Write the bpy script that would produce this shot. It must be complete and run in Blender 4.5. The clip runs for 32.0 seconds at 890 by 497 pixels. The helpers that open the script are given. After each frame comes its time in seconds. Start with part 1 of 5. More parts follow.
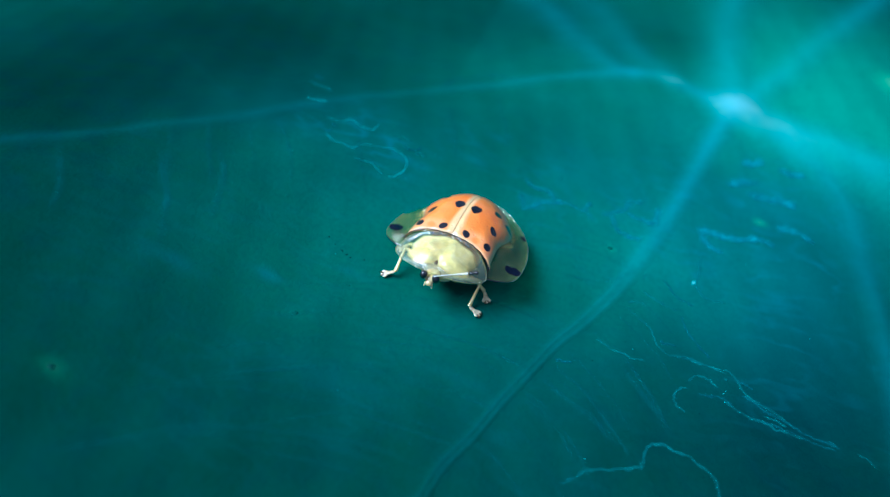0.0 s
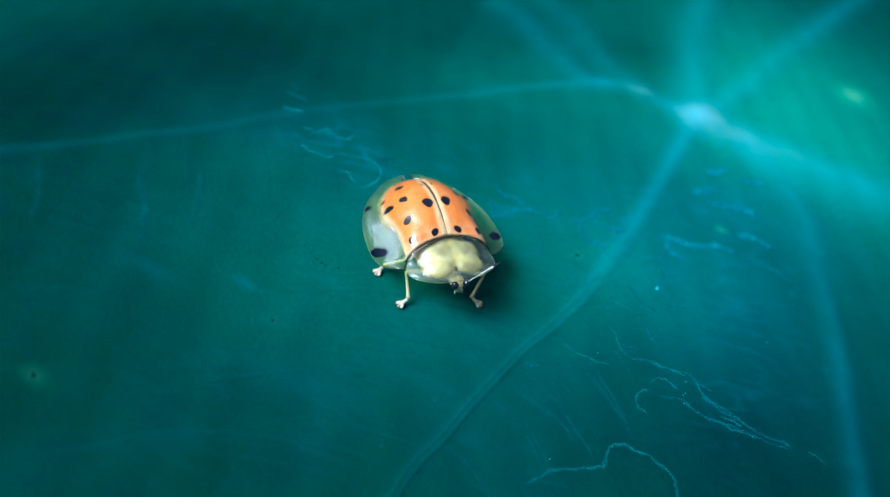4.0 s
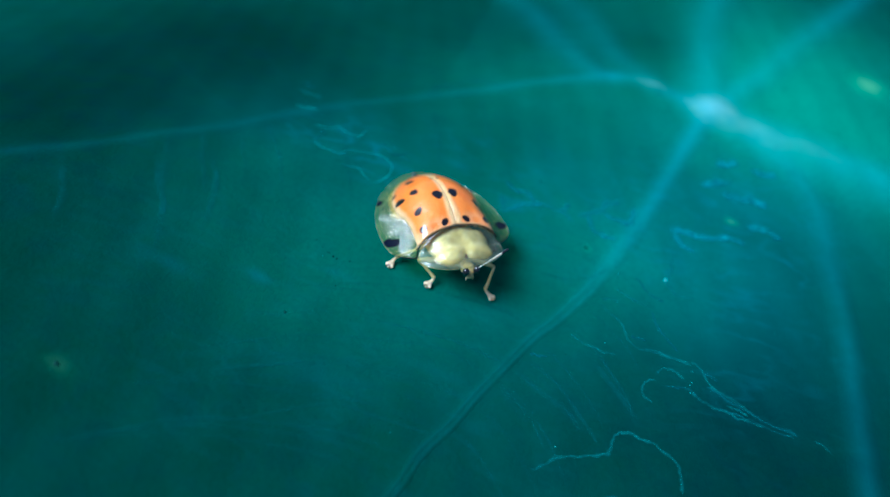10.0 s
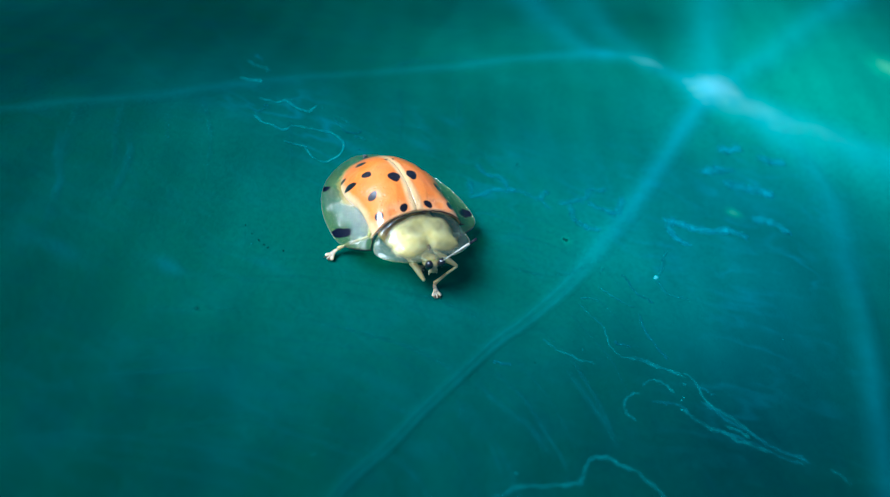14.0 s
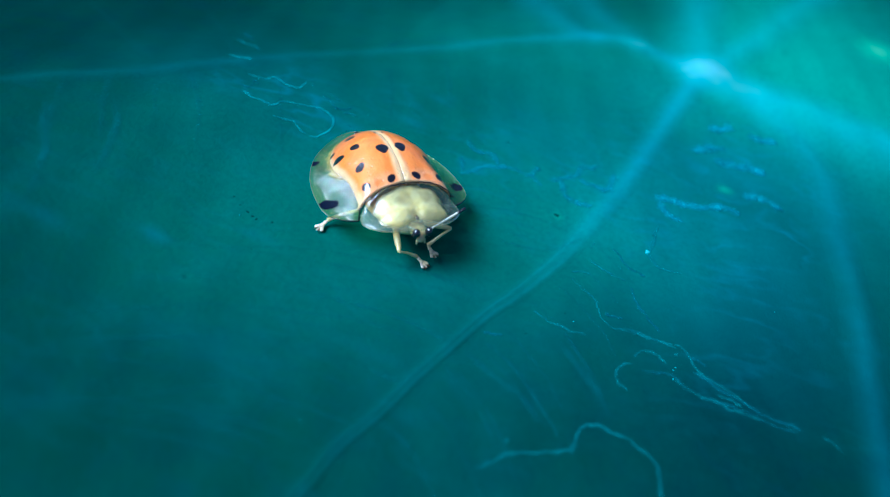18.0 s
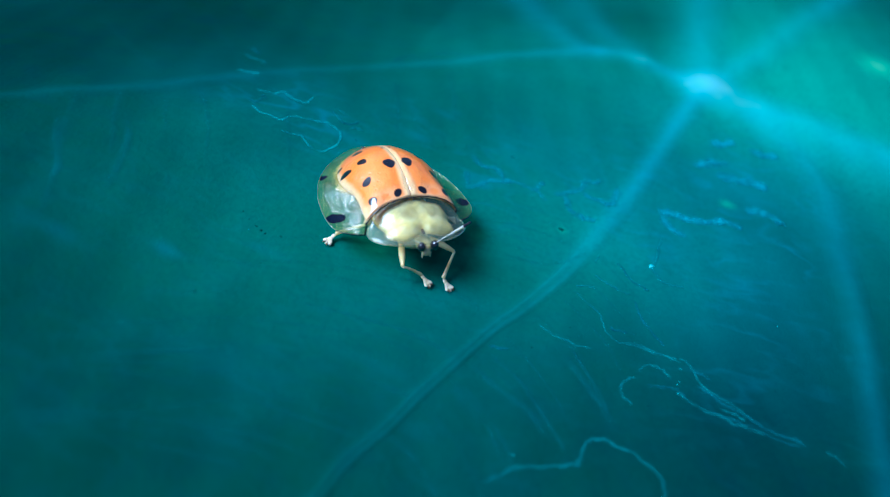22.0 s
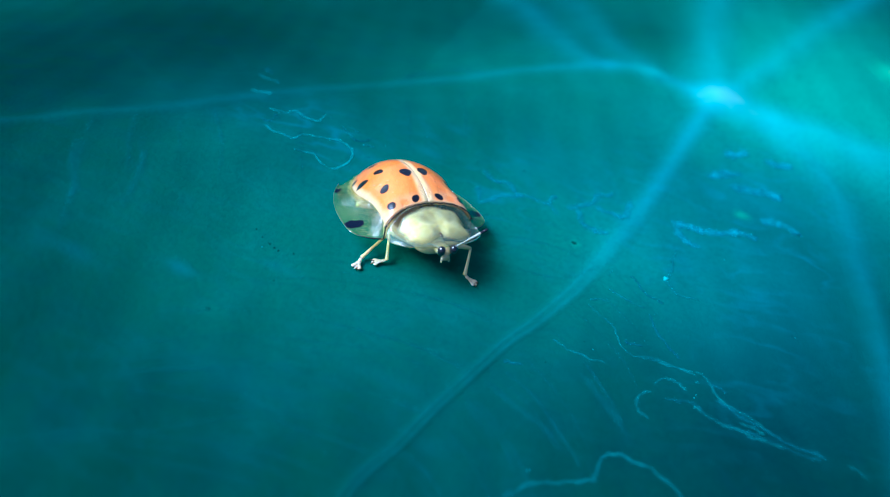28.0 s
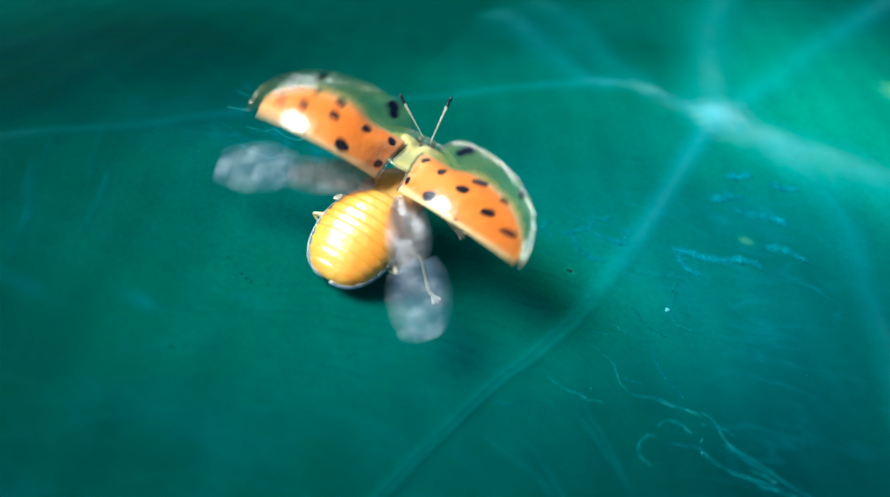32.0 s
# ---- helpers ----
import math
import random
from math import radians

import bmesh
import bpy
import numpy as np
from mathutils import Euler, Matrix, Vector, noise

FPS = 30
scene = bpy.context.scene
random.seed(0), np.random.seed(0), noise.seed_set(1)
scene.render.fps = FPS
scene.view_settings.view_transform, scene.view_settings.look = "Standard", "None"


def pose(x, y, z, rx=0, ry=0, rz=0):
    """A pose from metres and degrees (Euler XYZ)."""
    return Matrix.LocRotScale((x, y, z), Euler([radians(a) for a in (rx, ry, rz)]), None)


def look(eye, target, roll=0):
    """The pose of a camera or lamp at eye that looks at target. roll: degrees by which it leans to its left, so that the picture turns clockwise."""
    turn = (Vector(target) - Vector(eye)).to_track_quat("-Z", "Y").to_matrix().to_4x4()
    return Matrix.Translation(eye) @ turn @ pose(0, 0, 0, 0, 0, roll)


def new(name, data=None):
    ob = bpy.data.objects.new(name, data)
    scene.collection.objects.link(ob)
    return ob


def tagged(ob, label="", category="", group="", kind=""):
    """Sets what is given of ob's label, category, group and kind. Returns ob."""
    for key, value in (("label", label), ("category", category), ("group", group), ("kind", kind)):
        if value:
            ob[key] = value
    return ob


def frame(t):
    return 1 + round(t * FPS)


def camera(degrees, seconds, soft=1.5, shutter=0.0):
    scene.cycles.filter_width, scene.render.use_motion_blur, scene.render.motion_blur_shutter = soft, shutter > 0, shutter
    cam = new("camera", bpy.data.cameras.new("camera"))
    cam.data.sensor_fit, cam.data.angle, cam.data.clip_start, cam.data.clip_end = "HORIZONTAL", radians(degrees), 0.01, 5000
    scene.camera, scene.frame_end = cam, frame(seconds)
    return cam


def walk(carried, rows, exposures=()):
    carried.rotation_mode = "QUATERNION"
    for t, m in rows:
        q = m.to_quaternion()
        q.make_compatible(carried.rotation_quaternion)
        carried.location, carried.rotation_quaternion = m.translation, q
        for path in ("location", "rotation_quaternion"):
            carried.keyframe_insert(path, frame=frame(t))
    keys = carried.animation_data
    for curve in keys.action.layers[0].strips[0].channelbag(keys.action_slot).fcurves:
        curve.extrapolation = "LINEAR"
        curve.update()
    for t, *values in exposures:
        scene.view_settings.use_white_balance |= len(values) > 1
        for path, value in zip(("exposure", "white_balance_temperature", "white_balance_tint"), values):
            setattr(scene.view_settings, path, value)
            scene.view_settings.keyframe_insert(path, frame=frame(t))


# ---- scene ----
cam = camera(66.0, 32.0, soft=1.2, shutter=0.5)
MM = 0.001
# seconds, eye and target in millimetres, roll
PATH = [
    (0, (-5.01, -32.33, 35.75), (-5.15, -3.53, 5.18), 20.61),
    (0.5, (-4.61, -32.28, 36.35), (-4.14, -3.53, 5.73), 21.56),
    (1, (-4.35, -34.13, 36.96), (-3.37, -5.43, 6.31), 22.21),
    (1.5, (-4.30, -34.65, 37.43), (-3.40, -5.86, 6.86), 22.11),
    (2, (-4.71, -34.55, 37.69), (-3.83, -5.72, 7.16), 22.13),
    (2.5, (-3.80, -34.56, 37.61), (-2.76, -5.78, 7.04), 22.37),
    (3, (-4.00, -33.95, 37.40), (-2.83, -5.03, 6.96), 22.65),
    (3.5, (-4.69, -33.19, 37.23), (-3.57, -4.05, 7.01), 22.42),
    (5.5, (-4.55, -32.66, 38.73), (-3.94, -4.32, 7.74), 21.38),
    (6, (-4.10, -33.24, 38.04), (-3.57, -5.18, 6.79), 21.61),
    (6.5, (-3.51, -32.61, 38.13), (-2.83, -4.24, 7.17), 21.94),
    (7, (-3.72, -32.65, 38.67), (-3.19, -4.16, 7.81), 21.66),
    (7.5, (-4.18, -32.67, 39.41), (-3.79, -4.15, 8.58), 21.40),
    (8, (-3.54, -32.36, 39.27), (-2.81, -4.21, 8.11), 22.44),
    (8.5, (-3.32, -32.32, 38.54), (-3.29, -4.32, 7.24), 21.01),
    (9, (-3.34, -32.14, 38.84), (-2.69, -3.90, 7.76), 21.75),
    (9.5, (-3.10, -32.52, 38.86), (-2.67, -4.34, 7.72), 21.38),
    (10, (-3.71, -33.50, 38.36), (-3.90, -4.93, 7.57), 20.10),
    (10.5, (-2.33, -33.77, 37.59), (-2.80, -5.45, 6.57), 19.93),
    (11, (0.18, -33.81, 36.66), (0.79, -5.51, 5.63), 21.59),
    (11.5, (1.33, -32.84, 34.79), (1.43, -4.43, 3.86), 20.43),
    (12, (1.73, -30.86, 32.89), (2.19, -2.41, 2.00), 20.98),
    (12.5, (0.02, -29.18, 32.09), (0.41, -0.77, 1.16), 20.87),
    (13, (0.00, -28.00, 33.00), (-0.00, 0.65, 2.29), 20.57),
    (13.5, (-0.49, -28.74, 34.08), (-1.11, 0.18, 3.64), 19.74),
    (14, (-0.08, -28.44, 33.15), (-0.81, 0.30, 2.54), 19.80),
    (14.5, (-0.35, -28.50, 32.18), (-1.13, 0.18, 1.50), 19.78),
    (16.5, (0.83, -28.17, 32.12), (0.49, 0.81, 1.73), 20.19),
    (17, (0.73, -28.98, 32.21), (0.40, 0.05, 1.86), 20.08),
    (17.5, (-0.00, -28.70, 32.34), (-0.50, 0.56, 2.22), 19.86),
    (18, (0.86, -29.52, 31.74), (0.37, -0.54, 1.34), 19.98),
    (18.5, (-0.17, -29.15, 32.25), (-0.70, -0.05, 1.96), 19.81),
    (19, (0.14, -29.46, 32.56), (-0.37, -0.13, 2.50), 19.87),
    (19.5, (0.10, -29.00, 32.82), (-0.51, 0.69, 3.12), 19.80),
    (20, (0.03, -29.13, 33.17), (-0.46, 0.51, 3.42), 20.19),
    (20.5, (-1.49, -28.17, 33.11), (-1.70, 1.68, 3.56), 20.46),
    (21, (-0.69, -29.62, 31.83), (-1.09, -0.33, 1.73), 19.84),
    (21.5, (-0.96, -29.20, 31.92), (-1.29, 0.38, 2.10), 19.85),
    (22, (0.32, -29.69, 32.22), (-0.32, -0.37, 2.16), 19.94),
    (22.5, (0.16, -30.44, 32.19), (-0.55, -0.77, 2.47), 19.57),
    (23, (-0.08, -30.43, 32.76), (-1.07, -0.59, 3.23), 19.44),
    (23.5, (0.94, -30.31, 32.58), (-0.14, -0.54, 2.98), 19.43),
    (24, (0.20, -29.54, 33.17), (-0.62, 0.30, 3.62), 19.65),
    (24.5, (-0.18, -30.62, 33.38), (-1.12, -0.72, 3.90), 19.51),
    (25, (-0.30, -30.91, 33.85), (-0.93, -0.69, 4.68), 19.88),
    (25.5, (-0.49, -31.57, 33.89), (-1.88, -1.29, 4.82), 18.76),
    (27.5, (-0.45, -29.33, 32.76), (-2.53, 0.25, 3.00), 17.40),
    (28, (0.54, -29.67, 32.28), (-1.33, 0.02, 2.63), 17.50),
    (28.5, (0.40, -29.92, 32.07), (-1.74, 0.07, 2.75), 17.12),
    (29, (1.45, -29.38, 31.47), (-0.08, 0.56, 2.06), 18.09),
    (29.5, (1.28, -30.18, 31.23), (-0.14, -0.22, 1.83), 18.37),
    (30, (0.64, -28.59, 31.76), (-1.11, 1.60, 2.61), 18.05),
    (30.5, (0.04, -27.72, 31.09), (-1.75, 2.54, 2.03), 17.69),
    (31, (0.84, -27.44, 31.26), (-0.77, 2.82, 2.18), 18.04),
    (31.5, (0.19, -27.04, 30.92), (-1.51, 3.28, 1.90), 17.92),
    (32, (0.44, -26.81, 30.87), (-1.33, 3.55, 1.90), 17.80),
]
# seconds, stops, kelvin, tint
EXPOSURES = [(0, 0.37, 4590, 6), (5, 0.35, 4730, 6), (9, 0.35, 4770, 6), (10, 0.27, 4840, 6), (11, 0.76, 4600, 6), (12.5, 0.84, 4450, 6), (14, 0.44, 4770, 6), (16, 0.47, 4430, 7), (24, 0.45, 4340, 8), (29.4, 0.67, 4240, 6), (30.1, 0.5, 5580, 0), (30.8, 0.54, 8520, -14), (31.2, 0.62, 7860, -13), (31.6, 0.77, 5560, 0), (31.8, 0.82, 5220, 3), (32, 0.54, 5480, 2)]
cam.data.dof.use_dof, cam.data.dof.focus_distance, cam.data.dof.aperture_fstop = True, 0.0445, 23.0
walk(cam, [(t, look([v * MM for v in eye], [v * MM for v in target], roll)) for t, eye, target, roll in PATH],
     exposures=EXPOSURES)

# ---- daylight ----
SUN_ELEVATION, SUN_AZIMUTH = 46.0, 193.0
world = bpy.data.worlds.new("overcast_sky")
scene.world = world
world.use_nodes = True
sky = world.node_tree.nodes.new("ShaderNodeTexSky")
sky.sky_type, sky.sun_disc = "NISHITA", False
sky.sun_elevation, sky.sun_rotation = radians(SUN_ELEVATION), radians(90 - SUN_AZIMUTH)
sky.dust_density = 3.0
background = world.node_tree.nodes["Background"]
background.inputs["Strength"].default_value = 0.05
world.node_tree.links.new(sky.outputs[0], background.inputs["Color"])
sun_data = bpy.data.lights.new("sun", "SUN")
sun_data.energy, sun_data.angle, sun_data.color = 5.4, radians(31), (1.0, 0.97, 0.92)
sun = new("sun", sun_data)
sun.matrix_world = look((0.5 * math.cos(radians(SUN_AZIMUTH)), 0.5 * math.sin(radians(SUN_AZIMUTH)), 0.5 * math.tan(radians(SUN_ELEVATION))), (0, 0, 0))

# ---- materials ----
def shader(name):
    m = bpy.data.materials.new(name)
    m.use_nodes = True
    tree = m.node_tree
    return m, tree, tree.nodes["Principled BSDF"], tree.nodes["Material Output"]


def node(tree, kind, inputs=()):
    n = tree.nodes.new(kind)
    for key, value in dict(inputs).items():
        if isinstance(value, bpy.types.NodeSocket):
            tree.links.new(value, n.inputs[key])
        else:
            n.inputs[key].default_value = value
    return n


def grain(tree, scale, detail=4.0, rough=0.55):
    """Noise in the thing's own space; scale counts waves in a metre."""
    place = node(tree, "ShaderNodeTexCoord").outputs["Object"]
    return node(tree, "ShaderNodeTexNoise", {"Vector": place, "Scale": scale, "Detail": detail, "Roughness": rough}).outputs["Fac"]


def between(tree, value, low, high, to_low=0.0, to_high=1.0):
    n = node(tree, "ShaderNodeMapRange")
    n.interpolation_type = "SMOOTHSTEP"
    for key, number in (("From Min", low), ("From Max", high), ("To Min", to_low), ("To Max", to_high)):
        n.inputs[key].default_value = number
    tree.links.new(value, n.inputs["Value"])
    return n.outputs["Result"]


def blend(tree, factor, a, b, how="MIX"):
    n = node(tree, "ShaderNodeMix")
    n.data_type, n.blend_type = "RGBA", how
    for socket, value in ((n.inputs[0], factor), (n.inputs[6], a), (n.inputs[7], b)):
        if isinstance(value, bpy.types.NodeSocket):
            tree.links.new(value, socket)
        else:
            socket.default_value = (*value, 1) if isinstance(value, tuple) else value
    return n.outputs[2]


def times(tree, a, b, how="MULTIPLY"):
    n = node(tree, "ShaderNodeMath")
    n.operation = how
    for socket, value in zip(n.inputs, (a, b)):
        if isinstance(value, bpy.types.NodeSocket):
            tree.links.new(value, socket)
        else:
            socket.default_value = value
    return n.outputs[0]


def field(tree, name):
    n = node(tree, "ShaderNodeAttribute")
    n.attribute_name = name
    return n.outputs["Fac"]


def relief(tree, bsdf, height, strength, depth):
    tree.links.new(node(tree, "ShaderNodeBump", {"Height": height, "Strength": strength, "Distance": depth}).outputs[0], bsdf.inputs["Normal"])


def leaf_material():
    m, tree, bsdf, _ = shader("leaf_skin")
    broad = between(tree, grain(tree, 38, 3), 0.32, 0.68)
    mid = between(tree, grain(tree, 190, 4), 0.3, 0.7)
    fine = grain(tree, 2600, 5, 0.65)
    tide = between(tree, times(tree, field(tree, "blue"), times(tree, times(tree, broad, 0.5, "SUBTRACT"), 0.45), "ADD"), 0.0, 1.0)
    blade = blend(tree, tide, (0.0004, 0.019, 0.011), (0.0004, 0.0155, 0.0198))
    # Light and shade painted into the blade: lighter middle and upper right, darker corners.
    blade = blend(tree, times(tree, mid, times(tree, times(tree, field(tree, "painted_light"), 1.7), 0.1, "ADD")), blade, (0.0004, 0.042, 0.03784))
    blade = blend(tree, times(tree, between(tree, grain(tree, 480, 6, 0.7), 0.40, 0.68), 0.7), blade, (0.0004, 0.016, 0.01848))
    blade = blend(tree, field(tree, "painted_light"), blade, blend(tree, tide, (0.002, 0.205, 0.127), (0.002, 0.182, 0.163)))
    blade = blend(tree, times(tree, between(tree, fine, 0.35, 0.75), between(tree, field(tree, "painted_light"), 0.0, 0.16, 0.08, 0.34)), blade, (0.0006, 0.05, 0.044))
    blade = blend(tree, times(tree, field(tree, "bloom"), 0.34), blade, (0.001, 0.16, 0.2112))
    wave = node(tree, "ShaderNodeMapping", {"Vector": node(tree, "ShaderNodeTexCoord").outputs["Object"], "Rotation": (0, 0, 0.5), "Scale": (0.55, 1.3, 1)}).outputs[0]
    wave = node(tree, "ShaderNodeTexNoise", {"Vector": wave, "Scale": 340.0, "Detail": 2.5, "Distortion": 0.4}).outputs["Fac"]
    crease = times(tree, between(tree, wave, 0.44, 0.51), between(tree, wave, 0.51, 0.60, 1.0, 0.0))
    crease = times(tree, crease, between(tree, grain(tree, 170, 3), 0.38, 0.62, 0.1, 0.75))
    blade = blend(tree, times(tree, crease, field(tree, "crease")), blade, (0.001, 0.15, 0.1936))
    blade = blend(tree, field(tree, "yellow"), blade, (0.11, 0.36, 0.176))
    vein = field(tree, "vein")
    ragged = times(tree, vein, between(tree, grain(tree, 420, 4), 0.2, 0.75, 0.72, 1.08))
    rib = blend(tree, broad, (0.10, 0.375, 0.425), (0.06, 0.33, 0.435))
    skin = blend(tree, ragged, blade, rib)
    skin = blend(tree, times(tree, field(tree, "hub"), between(tree, grain(tree, 300, 4), 0.3, 0.7, 0.6, 1.0)), skin, (0.21, 0.39, 0.25))
    tree.links.new(skin, bsdf.inputs["Base Color"])
    tree.links.new(between(tree, fine, 0.2, 0.8, 0.5, 0.7), bsdf.inputs["Roughness"])
    bsdf.inputs["Specular IOR Level"].default_value = 0.025
    relief(tree, bsdf, times(tree, fine, times(tree, mid, 0.6), "ADD"), 0.6, 0.00007)
    return m


def plain(name, colour, rough, other=None, scale=900.0, spec=0.5, coat=0.0, bump=0.2, depth=0.00003, subsurface=0.0):
    m, tree, bsdf, _ = shader(name)
    n = grain(tree, scale)
    tone = blend(tree, between(tree, n, 0.3, 0.7), colour, other or tuple(0.75 * c for c in colour))
    tree.links.new(tone, bsdf.inputs["Base Color"])
    tree.links.new(between(tree, grain(tree, scale * 2.3), 0.25, 0.75, rough * 0.8, rough * 1.25), bsdf.inputs["Roughness"])
    bsdf.inputs["Specular IOR Level"].default_value = spec
    bsdf.inputs["Coat Weight"].default_value = coat
    bsdf.inputs["Coat Roughness"].default_value = 0.08
    if subsurface:
        bsdf.inputs["Subsurface Weight"].default_value = subsurface
        bsdf.inputs["Subsurface Radius"].default_value = (0.0006, 0.0004, 0.0002)
        bsdf.inputs["Subsurface Scale"].default_value = 1.0
    relief(tree, bsdf, grain(tree, scale * 1.7), bump, depth)
    return m


def elytron_material():
    m, tree, bsdf, out = shader("orange_wing_case")
    patch = between(tree, grain(tree, 500, 3), 0.3, 0.7)
    orange = blend(tree, patch, (0.87, 0.20, 0.013), (0.91, 0.265, 0.032))
    # Cream at seam and shoulders: own paleness with some sheen painted in.
    seam = blend(tree, between(tree, field(tree, "seam"), 0.35, 0.95), orange, (0.84, 0.56, 0.25))
    rim = blend(tree, between(tree, times(tree, field(tree, "rim"), times(tree, grain(tree, 900, 3), 0.8), "ADD"), 0.55, 1.35), seam, (0.83, 0.55, 0.26))
    rim = blend(tree, times(tree, field(tree, "pale"), 0.5), rim, (0.87, 0.56, 0.28))
    rim = blend(tree, between(tree, field(tree, "dimple"), 0.3, 0.8), rim, (0.86, 0.26, 0.05))
    rim = blend(tree, between(tree, field(tree, "seam"), 0.985, 0.998), rim, (0.70, 0.45, 0.19))
    rim = blend(tree, times(tree, between(tree, grain(tree, 330, 4), 0.42, 0.66), 0.3), rim, (0.93, 0.32, 0.06))
    ink = blend(tree, between(tree, field(tree, "spot"), -0.03, 0.03), rim, (0.006, 0.006, 0.010))
    tree.links.new(ink, bsdf.inputs["Base Color"])
    bsdf.inputs["Roughness"].default_value = 0.30
    bsdf.inputs["Subsurface Weight"].default_value = 0.15
    bsdf.inputs["Subsurface Radius"].default_value = (0.0005, 0.0002, 0.0001)
    bsdf.inputs["Subsurface Scale"].default_value = 1.0
    bsdf.inputs["Specular IOR Level"].default_value = 0.3
    bsdf.inputs["Coat Weight"].default_value = 1.0
    bsdf.inputs["Coat Roughness"].default_value = 0.13
    bsdf.inputs["Coat IOR"].default_value = 1.65
    glow = node(tree, "ShaderNodeBsdfTranslucent", {"Color": ink}).outputs[0]
    tree.links.new(node(tree, "ShaderNodeMixShader", {"Fac": 0.12, 1: bsdf.outputs[0], 2: glow}).outputs[0], out.inputs["Surface"])
    pits = node(tree, "ShaderNodeTexVoronoi", {"Vector": node(tree, "ShaderNodeTexCoord").outputs["Object"], "Scale": 2600.0}).outputs["Distance"]
    dents = times(tree, times(tree, between(tree, pits, 0.05, 0.3), 0.45), times(tree, grain(tree, 1000, 4), 2.2), "ADD")
    relief(tree, bsdf, times(tree, dents, times(tree, grain(tree, 420, 3), 3.5), "ADD"), 0.6, 0.00008)
    return m


def horn_sheet(tree, tint, cloud, rough, scale, milky, shine=1.0, rays=False, mask=""):
    """A thin horny sheet that lets light straight through and shines; rays: fine ribs across it; mask: a field that thins its cloudiness."""
    place = node(tree, "ShaderNodeTexCoord").outputs["Object"]
    cells = node(tree, "ShaderNodeTexVoronoi", {"Vector": place, "Scale": scale}).outputs["Distance"]
    ripple = times(tree, times(tree, cells, 0.8), times(tree, grain(tree, 1300, 5, 0.65), 1.8), "ADD")
    haze = between(tree, grain(tree, 600, 3), 0.35, 0.75, 0.5 * cloud, 1.4 * cloud)
    if mask:
        haze = times(tree, haze, field(tree, mask))
    if rays:
        comb = node(tree, "ShaderNodeTexNoise", {"Scale": 1.0, "Detail": 2.0})
        comb.noise_dimensions = "1D"
        tree.links.new(times(tree, field(tree, "ray"), 1.1), comb.inputs["W"])
        ripple = times(tree, ripple, times(tree, comb.outputs["Fac"], 1.6), "ADD")
        haze = times(tree, haze, between(tree, comb.outputs["Fac"], 0.35, 0.7, 0.7, 1.5))
        haze = times(tree, haze, times(tree, field(tree, "root"), 0.5), "ADD")
        milky = blend(tree, field(tree, "root"), milky, (0.70, 0.46, 0.10))
    bump = node(tree, "ShaderNodeBump", {"Height": ripple, "Strength": 0.5, "Distance": 0.00008}).outputs[0]
    clear = node(tree, "ShaderNodeBsdfTransparent", {"Color": (*tint, 1)}).outputs[0]
    gloss = node(tree, "ShaderNodeBsdfGlossy", {"Color": (1, 1, 1, 1), "Roughness": between(tree, grain(tree, 1300, 3), 0.3, 0.7, 0.6 * rough, 1.5 * rough), "Normal": bump}).outputs[0]
    milky = milky if rays else (*milky, 1)
    milk = node(tree, "ShaderNodeBsdfDiffuse", {"Color": milky}).outputs[0]
    glow = node(tree, "ShaderNodeBsdfTranslucent", {"Color": milky}).outputs[0]
    milk = node(tree, "ShaderNodeMixShader", {"Fac": 0.5, 1: milk, 2: glow}).outputs[0]
    fresnel = node(tree, "ShaderNodeFresnel", {"IOR": 1.5, "Normal": bump}).outputs[0]
    sheet = node(tree, "ShaderNodeMixShader", {"Fac": haze, 1: clear, 2: milk}).outputs[0]
    return node(tree, "ShaderNodeMixShader", {"Fac": times(tree, times(tree, fresnel, 0.45), 0.05 * shine, "ADD"), 1: sheet, 2: gloss}).outputs[0]


def clear_material(name, tint, ink=True, cloud=0.04, rough=0.15, scale=2400.0, milky=(0.42, 0.58, 0.30), shine=1.0):
    m, tree, bsdf, out = shader(name)
    sheet = horn_sheet(tree, tint, cloud, rough, scale, milky, shine, rays=ink)
    if ink:
        bsdf.inputs["Base Color"].default_value = (0.002, 0.004, 0.012, 1)
        bsdf.inputs["Roughness"].default_value = 0.22
        bsdf.inputs["Specular IOR Level"].default_value = 0.25
        sheet = node(tree, "ShaderNodeMixShader", {"Fac": between(tree, field(tree, "spot"), -0.03, 0.03), 1: sheet, 2: bsdf.outputs[0]}).outputs[0]
    tree.links.new(sheet, out.inputs["Surface"])
    return m


def shield_material():
    """Clear horn, clouded a little towards the middle."""
    m, tree, _, out = shader("clear_shield_cuticle")
    sheet = horn_sheet(tree, (0.96, 0.98, 0.84), 0.30, 0.15, 1900.0, (0.62, 0.74, 0.52), shine=0.5, mask="core")
    tree.links.new(sheet, out.inputs["Surface"])
    return m


